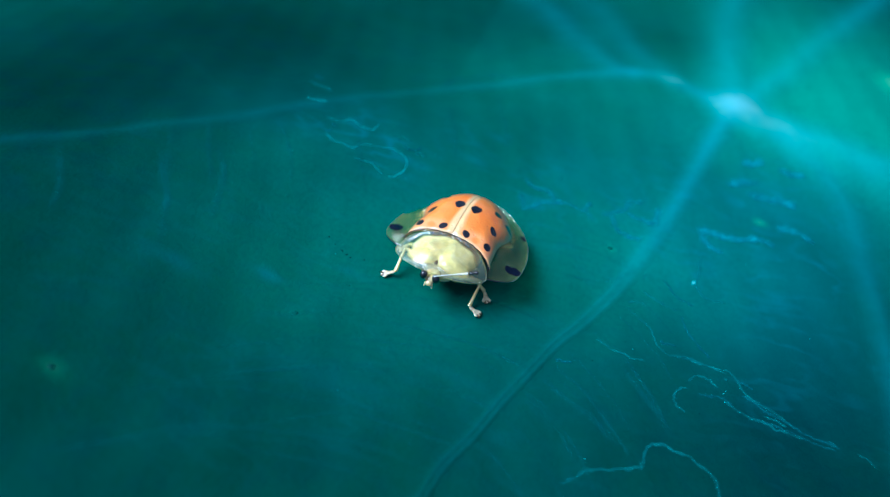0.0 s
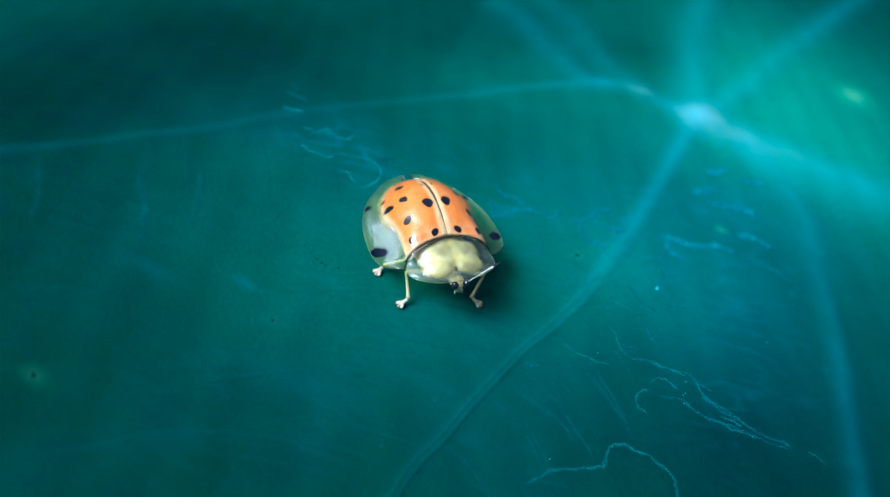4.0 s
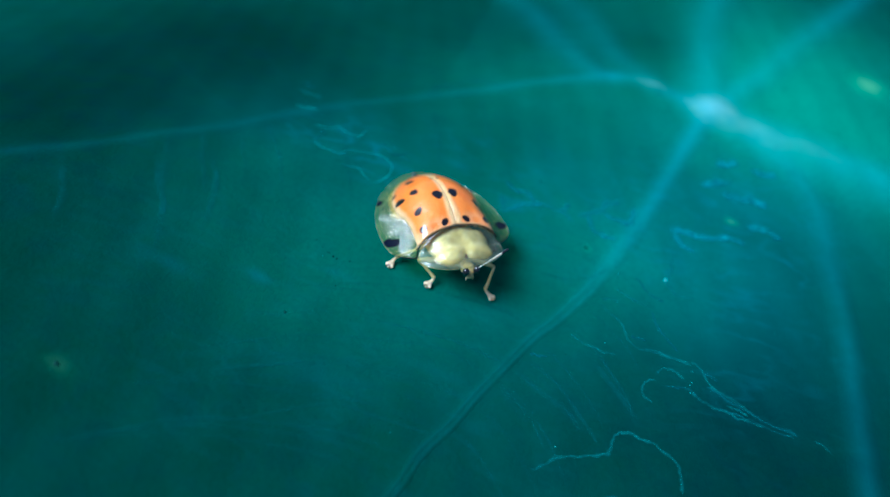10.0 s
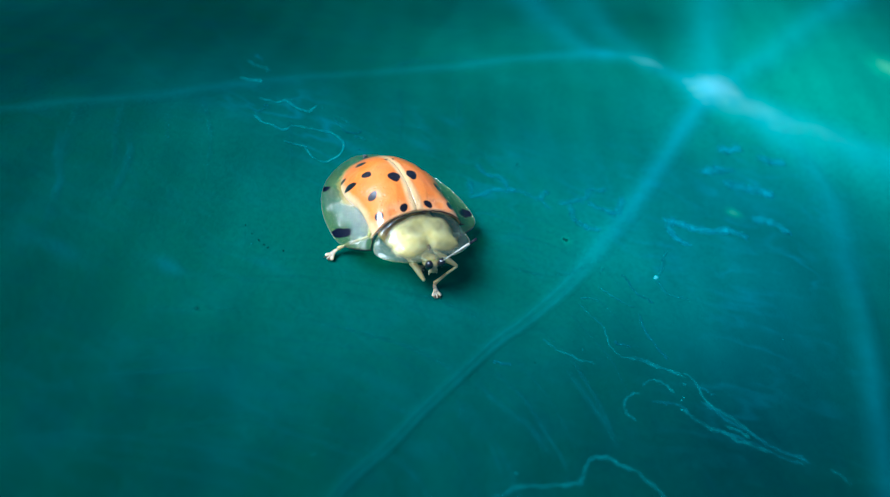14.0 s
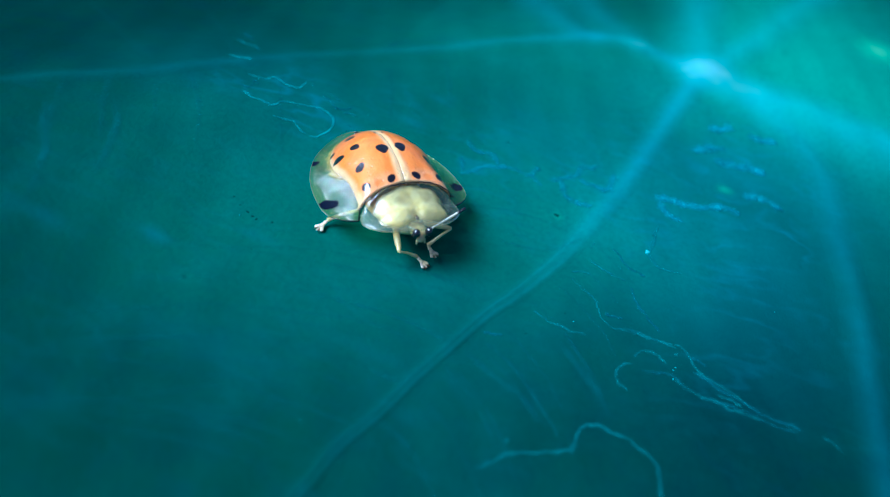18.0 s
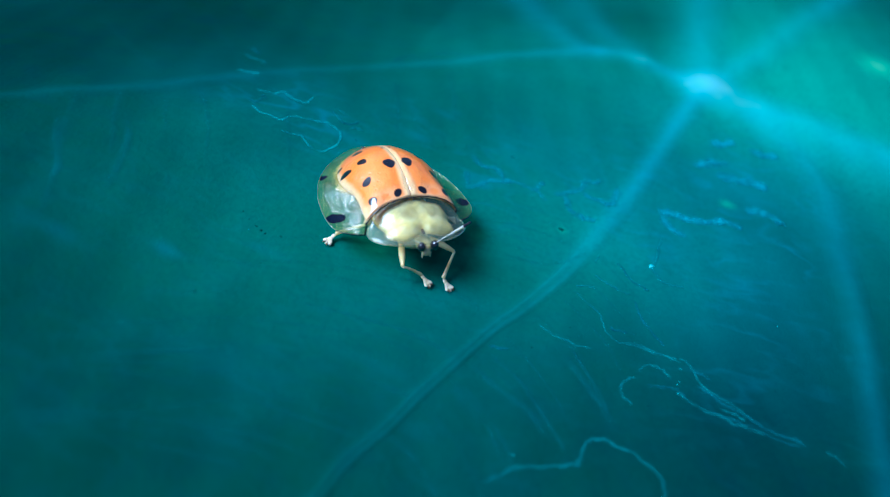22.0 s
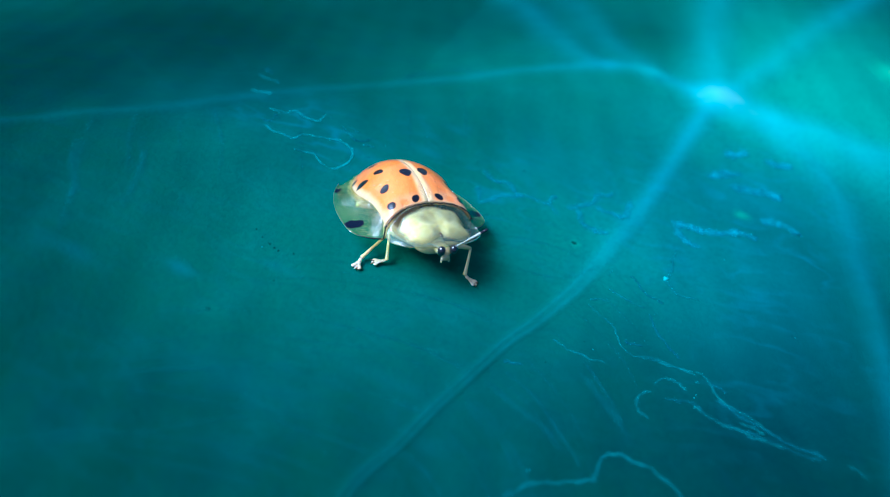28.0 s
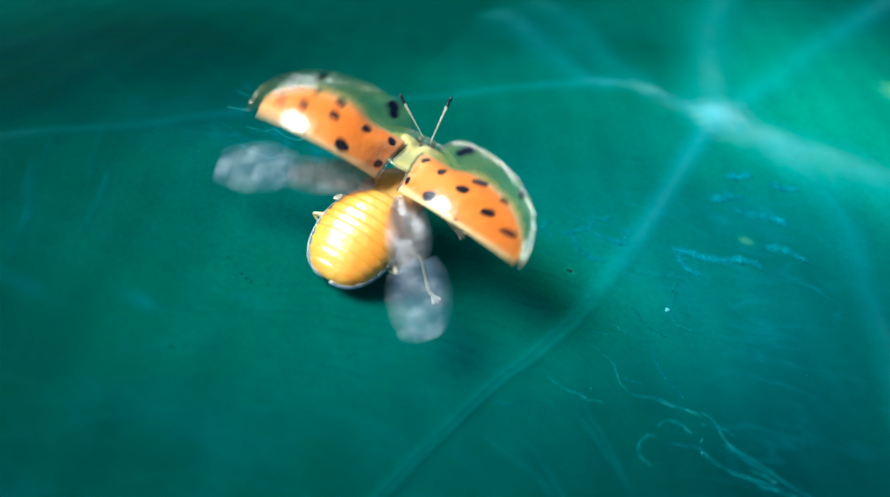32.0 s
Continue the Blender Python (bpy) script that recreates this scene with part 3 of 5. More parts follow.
def leaf_height(x, y):
    x, y = np.asarray(x, float), np.asarray(y, float)
    swell = 0.10 * np.sin(0.55 * x + 0.2 * y) * np.sin(0.4 * y - 0.15 * x) + 0.05 * np.sin(1.3 * x - 0.7 * y + 1) * np.sin(1.1 * y + 0.5 * x)
    calm = np.exp(-(((x + 4) / 9) ** 2 + ((y - 2) / 9) ** 2))
    fold = -((x - HUB[0]) * 0.70 - (y - HUB[1]) * 0.714) - 3.5
    fold = np.maximum(fold, 0) * np.clip((20 - x) / 30, 0, 1)
    return leaf_dish(x, y) + swell * (1 - calm) - 0.42 * fold**2 / (fold + 6)


def ground_at(x, y):
    """The height of the leaf's upper face."""
    return leaf_height(x, y) + vein_fields(x, y)[1]


def soft_strip(name, line, half, material, parent, cover=1.0):
    """A low ridge along a line on the leaf that fades out to both sides."""
    along = np.gradient(line, axis=0)
    along /= np.linalg.norm(along, axis=1)[:, None] + 1e-9
    side = np.stack([-along[:, 1], along[:, 0]], -1)
    across = np.linspace(-1, 1, 9)
    xy = line[:, None] + across[None, :, None] * np.asarray(half)[:, None, None] * side[:, None]
    hill = (1 - across[None] ** 2) ** 1.5
    z = ground_at(xy[..., 0], xy[..., 1]) + 0.022 + 0.12 * np.asarray(half)[:, None] * hill
    ends = np.clip(np.minimum(np.arange(len(line)), np.arange(len(line))[::-1]) / 5, 0, 1)[:, None]
    fields = {"cover": cover * hill * ends}
    points = np.concatenate([xy, z[..., None]], -1).reshape(-1, 3)
    return part(name, mesh_of(name, points, upward(points, sheet_faces(len(line), 9)), material, fields=fields), parent)


def leaf():
    thing = tagged(new("leaf"), "broad glossy teal-green leaf with pale raised veins and scratches", "leaf")
    spokes, rings = 500, 250
    turn = np.arange(spokes) * 2 * np.pi / spokes
    edge = 104 + 9 * np.cos(5 * turn + 0.6) + 3 * np.sin(11 * turn) + 1.2 * np.sin(37 * turn)
    s = np.linspace(0, 1, rings)
    radius = np.where(s < 0.75, 62 * s / 0.75, 0)[:, None] + np.where(s < 0.75, 0, (s - 0.75) / 0.25)[:, None] * (edge - 62) + np.where(s < 0.75, 0, 62)[:, None]
    x, y = 2 + radius * np.cos(turn), 14 + radius * np.sin(turn)
    shade, lift = vein_fields(x, y)
    z = leaf_height(x, y) + lift - 0.0006 * np.maximum(radius - 62, 0) ** 2
    points = np.stack([x, y, z], -1).reshape(-1, 3)
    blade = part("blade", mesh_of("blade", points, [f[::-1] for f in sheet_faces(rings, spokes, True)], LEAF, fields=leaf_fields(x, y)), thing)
    solid = blade.modifiers.new("thickness", "SOLIDIFY")
    solid.thickness, solid.offset = 0.0003, -1
    for (name, wide, narrow, strength, _, ridge, _, _), line in zip(VEINS, VEIN_LINES):
        line = line[(np.hypot(line[:, 0] - 2, line[:, 1] - 14) < 60)]
        if wide < 0.3:
            soft_strip(name, smooth_line(line, 2), 1.8 * np.linspace(wide, narrow, 2 * len(line) - 1), SIDE_VEIN, thing, min(1.0, 7 * strength))
            continue
        fine = smooth_line(line, 3)
        along = np.gradient(fine, axis=0)
        along /= np.linalg.norm(along, axis=1)[:, None]
        side = np.stack([-along[:, 1], along[:, 0]], -1)
        across = np.linspace(-1, 1, 13)
        span = 1.7 * (wide + (narrow - wide) * np.minimum(1, 1.6 * np.linspace(0, 1, len(fine))))
        xy = fine[:, None] + across[None, :, None] * span[:, None, None] * side[:, None]
        vx, vy = xy[..., 0], xy[..., 1]
        shade, lift = vein_fields(vx, vy)
        proud = 0.012 - 0.05 * np.abs(across)[None] ** 6
        vz = leaf_height(vx, vy) + lift + proud
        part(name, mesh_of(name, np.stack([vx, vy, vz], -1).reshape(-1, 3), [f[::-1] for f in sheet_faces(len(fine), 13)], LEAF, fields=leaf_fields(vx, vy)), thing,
             "pale raised vein of the leaf" if wide > 0.3 else "")
    return thing


def scar(parent, points, width=0.07, material=None, steps=8, wiggle=0.05, seed=0):
    """A healed scratch in the leaf: a thin uneven line of scar tissue."""
    rng = np.random.default_rng(seed + 77)
    line = smooth_line(points, steps)
    jitter = rng.normal(0, wiggle, line.shape)
    line = line + 0.6 * jitter + 0.4 * np.roll(jitter, 1, axis=0)
    line = smooth_line(line, 2)
    taper = np.minimum(1, np.minimum(np.arange(len(line)), np.arange(len(line))[::-1]) / 4 + 0.2)
    wave = np.interp(np.arange(len(line)), np.arange(0, len(line) + 4, 4), rng.uniform(0.6, 1.3, len(range(0, len(line) + 4, 4))))
    return soft_strip("scar", line, 1.35 * width * taper * wave, material or SCAR, parent)


def blotch(parent, name, x, y, radii, material, label, turn=0.0, seed=1, dome=0.02):
    """A patch of changed tissue with an uneven outline, bulged a little."""
    rng = np.random.default_rng(seed)
    a = np.linspace(0, 2 * np.pi, 28, endpoint=False)
    outline = 1 + 0.16 * np.sin(2 * a + rng.uniform(0, 6)) + 0.12 * np.sin(3 * a + rng.uniform(0, 6)) + 0.07 * np.sin(7 * a + rng.uniform(0, 6))
    points = []
    for s in (1.0, 0.75, 0.5, 0.25, 0.02):
        u, v = radii[0] * s * outline * np.cos(a), radii[1] * s * outline * np.sin(a)
        px, py = x + u * math.cos(turn) - v * math.sin(turn), y + u * math.sin(turn) + v * math.cos(turn)
        points += np.stack([px, py, ground_at(px, py) + dome * (1 - s * s) + (0.012 if s < 1 else -0.01)], -1).tolist()
    return part(name, mesh_of(name, points, sheet_faces(5, 28, True), material), parent, label)


def stalk():
    """The stalk that carries the leaf, under its hub."""
    line = smooth_line([(16.4, 31.5, -0.3), (17.5, 33, -9), (22, 39, -40), (26, 46, -110), (28, 50, -222)], 8)
    line[0, 2] = float(ground_at(*HUB)) - 2.2
    p, f = tube(line, np.linspace(2.0, 3.2, len(line)), 14)
    return tagged(new("leaf_stalk", mesh_of("leaf_stalk", p, f, STALK)), "smooth green stalk carrying the leaf from below", "leaf stalk")


def soil():
    n = 60
    u = np.linspace(-1, 1, n)
    x, y = np.meshgrid(np.sign(u) * np.abs(u) ** 2 * 900, np.sign(u) * np.abs(u) ** 2 * 900)
    z = -220 + 6 * np.sin(x * 0.013) * np.cos(y * 0.017) + 3 * np.sin(x * 0.031 + 1) * np.sin(y * 0.027)
    data = mesh_of("ground", np.stack([x, y, z], -1).reshape(-1, 3), sheet_faces(n, n), SOIL)
    return tagged(new("ground", data), "dark leaf litter below the plant", "ground", kind="structure")


soil()
stalk()
LEAF_THING = leaf()

# scratches: control points on the leaf
scar(LEAF_THING, [(-20.56, 12.58), (-19.79, 12.33), (-19.30, 12.46), (-18.65, 12.63)], 0.15, SCAR_PALE, seed=1)
scar(LEAF_THING, [(-21.63, 15.81), (-20.82, 15.35), (-20.28, 15.23), (-19.68, 15.19), (-19.15, 14.77)], 0.13, seed=2)
scar(LEAF_THING, [(-21.62, 17.29), (-21.05, 16.82), (-20.44, 16.37)], 0.12, SCAR_FAINT, seed=3)
scar(LEAF_THING, [(-17.90, 10.21), (-17.37, 10.13), (-16.93, 10.31), (-16.40, 10.32), (-16.16, 10.96), (-15.51, 10.70), (-14.76, 10.41), (-14.12, 10.47), (-13.87, 11.02), (-13.88, 11.81)], 0.096, SCAR_PALE, seed=4, steps=5)
scar(LEAF_THING, [(-17.51, 8.18), (-16.96, 8.37), (-16.83, 8.90), (-17.01, 9.56), (-16.42, 9.04)], 0.1, SCAR_FAINT, seed=5)
scar(LEAF_THING, [(-13.49, 11.72), (-13.14, 11.43)], 0.11, seed=6)
scar(LEAF_THING, [(-16.91, 7.65), (-16.32, 7.22), (-15.54, 7.17), (-14.94, 7.17), (-14.54, 7.20), (-14.32, 7.75), (-13.97, 8.21), (-13.39, 8.48), (-12.80, 8.72), (-12.17, 8.97), (-11.57, 9.11), (-10.99, 9.00), (-10.49, 8.64), (-10.30, 7.40), (-10.90, 6.15), (-11.40, 6.00)], 0.088, SCAR_PALE, seed=7, steps=5)
scar(LEAF_THING, [(-14.07, 6.19), (-13.55, 6.36), (-13.06, 6.58), (-12.58, 6.64), (-12.15, 6.25), (-11.40, 6.00)], 0.08, SCAR_PALE, seed=8)
scar(LEAF_THING, [(-12.21, 10.90), (-11.80, 10.53), (-11.38, 10.27), (-10.98, 9.82)], 0.11, seed=9)
scar(LEAF_THING, [(-11.99, 11.13), (-11.41, 11.14), (-11.08, 10.98), (-10.78, 10.81)], 0.1, seed=10)
scar(LEAF_THING, [(-10.98, 9.82), (-10.50, 9.97), (-10.08, 10.28), (-9.81, 10.62)], 0.1, SCAR_FAINT, seed=11)
scar(LEAF_THING, [(-10.19, 9.52), (-9.94, 9.90), (-9.61, 9.99), (-9.15, 9.95)], 0.1, seed=12)
scar(LEAF_THING, [(-9.50, 8.68), (-9.14, 8.78)], 0.12, SCAR_FAINT, seed=13)
scar(LEAF_THING, [(-0.8, 8.7), (-0.2, 9.1), (0.2, 9.6), (0.8, 10.4), (1.4, 10.7), (2.2, 11.0), (2.9, 11.2), (3.6, 11.1), (4.4, 11.1), (4.9, 10.7), (5.2, 10.1)], 0.22, CRINKLE_FAINT, seed=14, steps=5)
scar(LEAF_THING, [(-1.0, 12.6), (-0.6, 12.1), (0.0, 11.8), (0.7, 12.0), (1.3, 11.8), (1.8, 11.2), (2.4, 11.0)], 0.22, CRINKLE_FAINT, seed=15)
scar(LEAF_THING, [(-1.1, 10.6), (-0.8, 9.8), (-0.5, 9.1)], 0.22, CRINKLE_FAINT, seed=16)
scar(LEAF_THING, [(4.4, 11.1), (4.6, 11.9), (4.8, 12.3)], 0.22, CRINKLE_FAINT, seed=17)
scar(LEAF_THING, [(5.7, 11.1), (6.3, 11.6), (6.9, 12.2), (7.5, 12.6), (7.8, 13.3), (7.9, 14.0), (8.6, 14.2), (9.2, 14.9)], 0.23, CRINKLE_FAINT, seed=18)
scar(LEAF_THING, [(7.9, 12.7), (8.5, 12.2), (9.3, 12.2), (9.9, 12.0), (10.6, 12.4)], 0.25, CRINKLE_FAINT, seed=19)
scar(LEAF_THING, [(6.7, 11.7), (6.9, 10.9), (7.2, 10.2), (7.7, 9.9), (8.4, 9.8), (9.3, 9.8)], 0.27, CRINKLE_FAINT, seed=20)
scar(LEAF_THING, [(10.4, 14.5), (10.4, 13.5), (10.2, 12.3)], 0.27, CRINKLE_FAINT, seed=21)
scar(LEAF_THING, [(16.3, 19.5), (17.0, 20.2), (17.9, 20.7), (19.1, 21.0)], 0.44, CRINKLE, seed=22)
scar(LEAF_THING, [(17.9, 19.2), (18.9, 19.1), (20.0, 19.2), (21.1, 19.1), (22.2, 18.9)], 0.44, CRINKLE, seed=23)
scar(LEAF_THING, [(13.6, 12.8), (14.4, 13.0), (15.3, 12.9), (16.1, 12.8), (17.2, 13.1), (18.2, 13.5), (19.2, 13.5), (20.0, 13.0)], 0.34, CRINKLE, seed=24)
scar(LEAF_THING, [(14.0, 12.7), (14.3, 11.9), (14.9, 11.2), (16.0, 11.0)], 0.26, CRINKLE, seed=25)
scar(LEAF_THING, [(20.1, 15.7), (21.4, 15.8), (22.5, 15.4), (23.0, 14.8)], 0.42, CRINKLE, seed=26)
scar(LEAF_THING, [(17.3, 23.2), (18.4, 23.4), (19.5, 24.3)], 0.52, CRINKLE, seed=27)
scar(LEAF_THING, [(20.4, 23.4), (21.9, 23.3), (23.2, 23.6)], 0.52, CRINKLE, seed=28)
scar(LEAF_THING, [(14.14, 10.26), (13.92, 8.98), (13.92, 7.98), (13.67, 6.93), (13.45, 6.62), (13.85, 6.09), (14.24, 5.57), (14.88, 5.47), (15.54, 5.57), (15.92, 5.49)], 0.12, seed=29, steps=5)
scar(LEAF_THING, [(9.73, 4.25), (10.21, 4.12), (10.74, 3.86), (11.22, 3.70), (11.82, 3.54), (12.48, 3.50)], 0.075, seed=30)
scar(LEAF_THING, [(10.97, 5.99), (11.47, 5.76), (11.94, 5.12), (12.50, 4.73), (13.09, 4.54), (13.48, 4.32)], 0.09, SCAR_FAINT, seed=31)
scar(LEAF_THING, [(9.64, 5.45), (9.77, 5.93), (9.85, 6.22)], 0.06, seed=32)
scar(LEAF_THING, [(8.64, 2.76), (9.11, 3.08), (9.56, 3.16), (10.02, 3.07)], 0.07, seed=33)
scar(LEAF_THING, [(8.53, 2.34), (9.12, 1.91), (9.61, 1.54), (10.13, 1.15), (10.50, 0.87), (10.80, 0.13), (10.95, -0.38), (11.30, -0.73), (11.78, -1.01), (12.39, -0.94), (12.86, -0.88), (13.33, -0.82), (13.94, -0.99), (14.40, -0.87), (15.00, -0.95), (15.49, -0.87)], 0.08, seed=34, steps=5)
scar(LEAF_THING, [(6.85, -1.55), (7.34, -1.74), (7.88, -2.06), (8.51, -2.11), (9.24, -2.28), (10.30, -2.19)], 0.085, seed=35)
scar(LEAF_THING, [(11.17, 0.09), (11.47, -0.08), (12.09, 0.08), (12.35, 0.05)], 0.1, SCAR_FAINT, seed=36)
scar(LEAF_THING, [(12.62, 3.09), (13.00, 2.11), (13.51, 1.26), (14.24, 0.30), (14.77, -0.22)], 0.11, SCAR_FAINT, seed=37)
scar(LEAF_THING, [(15.5, -0.9), (16.0, -0.9), (16.4, -1.4), (16.8, -2.4), (17.3, -2.8), (18.0, -3.0), (18.8, -3.4), (19.6, -3.9), (20.0, -4.2)], 0.1, seed=38, steps=5)
scar(LEAF_THING, [(15.5, -1.7), (15.8, -1.7)], 0.1, seed=39)
scar(LEAF_THING, [(16.5, -1.6), (17.0, -1.7), (17.5, -1.9)], 0.1, SCAR_FAINT, seed=40)
scar(LEAF_THING, [(15.5, -3.6), (15.9, -3.9), (16.4, -4.2), (17.1, -4.4), (17.6, -4.4), (18.1, -4.4), (18.9, -4.7), (20.6, -4.8)], 0.11, seed=41)
scar(LEAF_THING, [(18.0, -3.9), (18.6, -3.9), (19.1, -4.1), (19.4, -4.3)], 0.1, seed=42)
scar(LEAF_THING, [(5.6, -13.1), (6.4, -12.5), (7.2, -11.7), (8.5, -11.1), (9.6, -10.6), (10.3, -10.2), (10.5, -9.3), (10.8, -8.6), (11.3, -8.3), (11.8, -8.2), (12.3, -8.5), (13.2, -8.5), (13.6, -8.9), (14.3, -9.2), (14.7, -9.8), (14.9, -10.8), (14.9, -11.6)], 0.12, seed=43, steps=5)
scar(LEAF_THING, [(13.0, -5.4), (12.4, -5.0), (12.2, -4.3), (12.6, -3.7), (13.1, -3.3)], 0.09, seed=44)
scar(LEAF_THING, [(13.7, -3.7), (14.5, -3.5), (15.3, -3.4), (16.1, -3.9)], 0.1, SCAR_FAINT, seed=45)
scar(LEAF_THING, [(17.3, -4.3), (18.3, -4.4), (19.2, -4.5), (20.4, -4.7), (21.6, -4.9), (22.5, -4.9)], 0.1, SCAR_FAINT, seed=46)
scar(LEAF_THING, [(16.6, -2.7), (17.4, -3.0), (18.4, -3.5), (19.5, -3.9), (20.7, -4.4), (22.2, -4.5), (22.7, -4.8)], 0.13, SCAR_FAINT, seed=47)
scar(LEAF_THING, [(11.8, -1.0), (13.1, -0.7), (14.4, -0.9), (15.8, -1.2)], 0.1, seed=48)
scar(LEAF_THING, [(13.1, -2.9), (13.6, -2.1), (14.2, -2.0), (14.8, -2.3), (15.1, -2.7)], 0.09, seed=49)
scar(LEAF_THING, [(19.9, -10.3), (20.5, -10.6), (21.5, -10.4)], 0.12, SCAR_FAINT, seed=50)
scar(LEAF_THING, [(9.6, -13.8), (10.8, -13.2), (11.6, -13.3), (12.7, -13.3)], 0.12, SCAR_FAINT, seed=51)
scar(LEAF_THING, [(4.2, -4.4), (4.7, -4.3), (5.5, -4.2)], 0.11, SCAR_FAINT, seed=52)
scar(LEAF_THING, [(-10.6, 22.2), (-10.3, 23.6), (-8.8, 25.6), (-6.5, 27.0), (-4.2, 26.5)], 0.130, SCAR_FAINT, seed=61)
scar(LEAF_THING, [(23.7, -4.7), (24.3, -5.0), (24.8, -5.5)], 0.078, seed=62)
blotch(LEAF_THING, "blemish", -21.4, -18.0, (0.2, 0.16), BLOTCH_BROWN, "dark centre of a blemish", seed=6, dome=0.05)
blotch(LEAF_THING, "blemish", -12.2, -8.8, (0.14, 0.11), BLOTCH_BROWN, "small brown blemish", seed=7)
blotch(LEAF_THING, "blemish", 6.9, 7.9, (0.2, 0.2), BLOTCH_BROWN, "small brown blemish", seed=8)
blotch(LEAF_THING, "blemish", 13.5, 6.7, (0.19, 0.19), DOT, "white dot on a scratch", seed=10, dome=0.05)
SPECKS = [(-12.8, -1.9, 0.035), (-11.6, -2.55, 0.05), (-11.2, -2.7, 0.05), (-10.9, -2.78, 0.045), (-10.0, -2.5, 0.04), (-12.2, -2.3, 0.03)]
for n, (x, y, r) in enumerate(SPECKS):
    blotch(LEAF_THING, "speck", x, y, (r, 1.9 * r), SPECK, "", turn=0.6 + 0.7 * n, seed=20 + n)
dust = np.random.default_rng(5)
for n in range(34):
    x, y, r = dust.uniform(-20, 22), dust.uniform(-14, 14), dust.uniform(0.02, 0.045)
    blotch(LEAF_THING, "speck", x, y, (r, r), DOT if n % 2 else SPECK, "", seed=40 + n, dome=0.03)

# fine ribs that run from the long vein towards both sides of the leaf
ribs = np.random.default_rng(31)
LONG_VEIN = VEIN_LINES[1]
for n in range(24):
    root = LONG_VEIN[int(np.argmin(np.abs(LONG_VEIN[:, 1] - (9.0 - 1.15 * n))))]
    droop = ribs.uniform(0.8, 1.4)
    line = [(root[0] - 0.3, root[1]), (root[0] - 4, root[1] + 0.25), (root[0] - 8, root[1] - 0.5 * droop), (root[0] - 13, root[1] - 2.2 * droop), (root[0] - 18, root[1] - 5.0 * droop)]
    line = smooth_line([(float(a), float(b + ribs.normal(0, 0.12))) for a, b in line], 7)
    soft_strip("side_vein", line, np.linspace(0.28, 0.16, len(line)), SIDE_VEIN, LEAF_THING, float(ribs.uniform(0.10, 0.36)))
for line in ([(3.3, -6.0), (5.3, -7.2), (7.4, -8.2), (8.9, -9.5)], [(8.5, -3.1), (9.9, -4.6), (11.2, -6.0), (12.3, -7.5)], [(2.6, -8.0), (3.8, -9.0), (5.1, -10.0)],
             [(-30.7, -4.0), (-28.0, -7.6), (-27.3, -9.9)], [(-22.5, 1.4), (-21.1, -0.7), (-20.3, -2.9), (-19.6, -5.5)], [(-25.6, -0.7), (-23.9, -3.5), (-22.7, -4.9), (-22.3, -6.5)]):
    soft_strip("side_vein", smooth_line(line, 8), np.full(8 * len(line) - 7, 0.34), SIDE_VEIN, LEAF_THING, 0.6)
for n in range(9):
    root = LONG_VEIN[int(np.argmin(np.abs(LONG_VEIN[:, 1] - (6.5 - 2.3 * n))))]
    line = [(root[0] + 0.3, root[1] - 0.2), (root[0] + 2.2, root[1] - 1.4), (root[0] + 4.4, root[1] - 3.6), (root[0] + 6.0, root[1] - 6.4)]
    line = smooth_line([(float(a), float(b + ribs.normal(0, 0.12))) for a, b in line], 7)
    soft_strip("side_vein", line, np.linspace(0.20, 0.12, len(line)), SIDE_VEIN, LEAF_THING, float(ribs.uniform(0.2, 0.45)))

# ---- the beetle (its own space: x to its right, y ahead, z up, millimetres) ----
FRONT, DISC_TAIL, TAIL = 3.0, -4.75, -5.35


def margin_low(y):
    return 1.36 + 0.165 * np.asarray(y)


def crest(y):
    y = np.asarray(y, float)
    back = 0.80 + 3.62 * np.maximum(1 - (np.maximum(0.6 - y, 0) / 5.36) ** 2.1, 0) ** 0.8
    return np.where(y > 0.6, 4.42 - 0.085 * (y - 0.6) ** 2, back)


def disc_half(y):
    y = np.asarray(y, float)
    rear = 3.35 * np.maximum(1 - (np.maximum(0.4 - y, 0) / 5.17) ** 2.15, 0) ** (1 / 2.05)
    waist = 0.34 * np.exp(-(((y - 1.2) / 1.25) ** 2))
    return np.where(y > 0.4, 3.35 - 0.11 * (y - 0.4), rear) - waist


def full_half(y):
    y = np.asarray(y, float)
    front = np.maximum(1 - (np.maximum(y - 1.4, 0) / 2.75) ** 3.5, 0) ** (1 / 3.5)
    rear = np.maximum(1 - (np.maximum(1.4 - y, 0) / 6.75) ** 2, 0) ** 0.5
    return 4.97 * np.where(y > 1.4, front, rear)


def sweep(x, y):
    """The base of the wing cases runs forward towards the shoulders."""
    across = np.abs(x) / 3.2
    return np.clip((np.asarray(y) - 1.2) / 1.8, 0, 1) ** 1.5 * (0.78 * across ** 1.25 - 0.10 * np.sin(np.pi * np.clip(across, 0, 1)) ** 2)


def disc_edge(y):
    rise = np.clip((np.asarray(y) + 3.5) / 4.5, 0, 1)
    return np.minimum(margin_low(y) + 0.42 + 0.66 * rise * rise * (3 - 2 * rise), crest(y) - 0.02)


def dome(x, y):
    s = np.clip(np.abs(x) / np.maximum(disc_half(y), 1e-3), 0, 1)
    power = 2.2 + 0.4 * np.clip(np.asarray(y), 0, 3)
    return disc_edge(y) + (crest(y) - disc_edge(y)) * np.maximum(1 - s**power, 0) ** (0.66 + 0.22 * np.clip(-np.asarray(y) / 2, 0, 1))


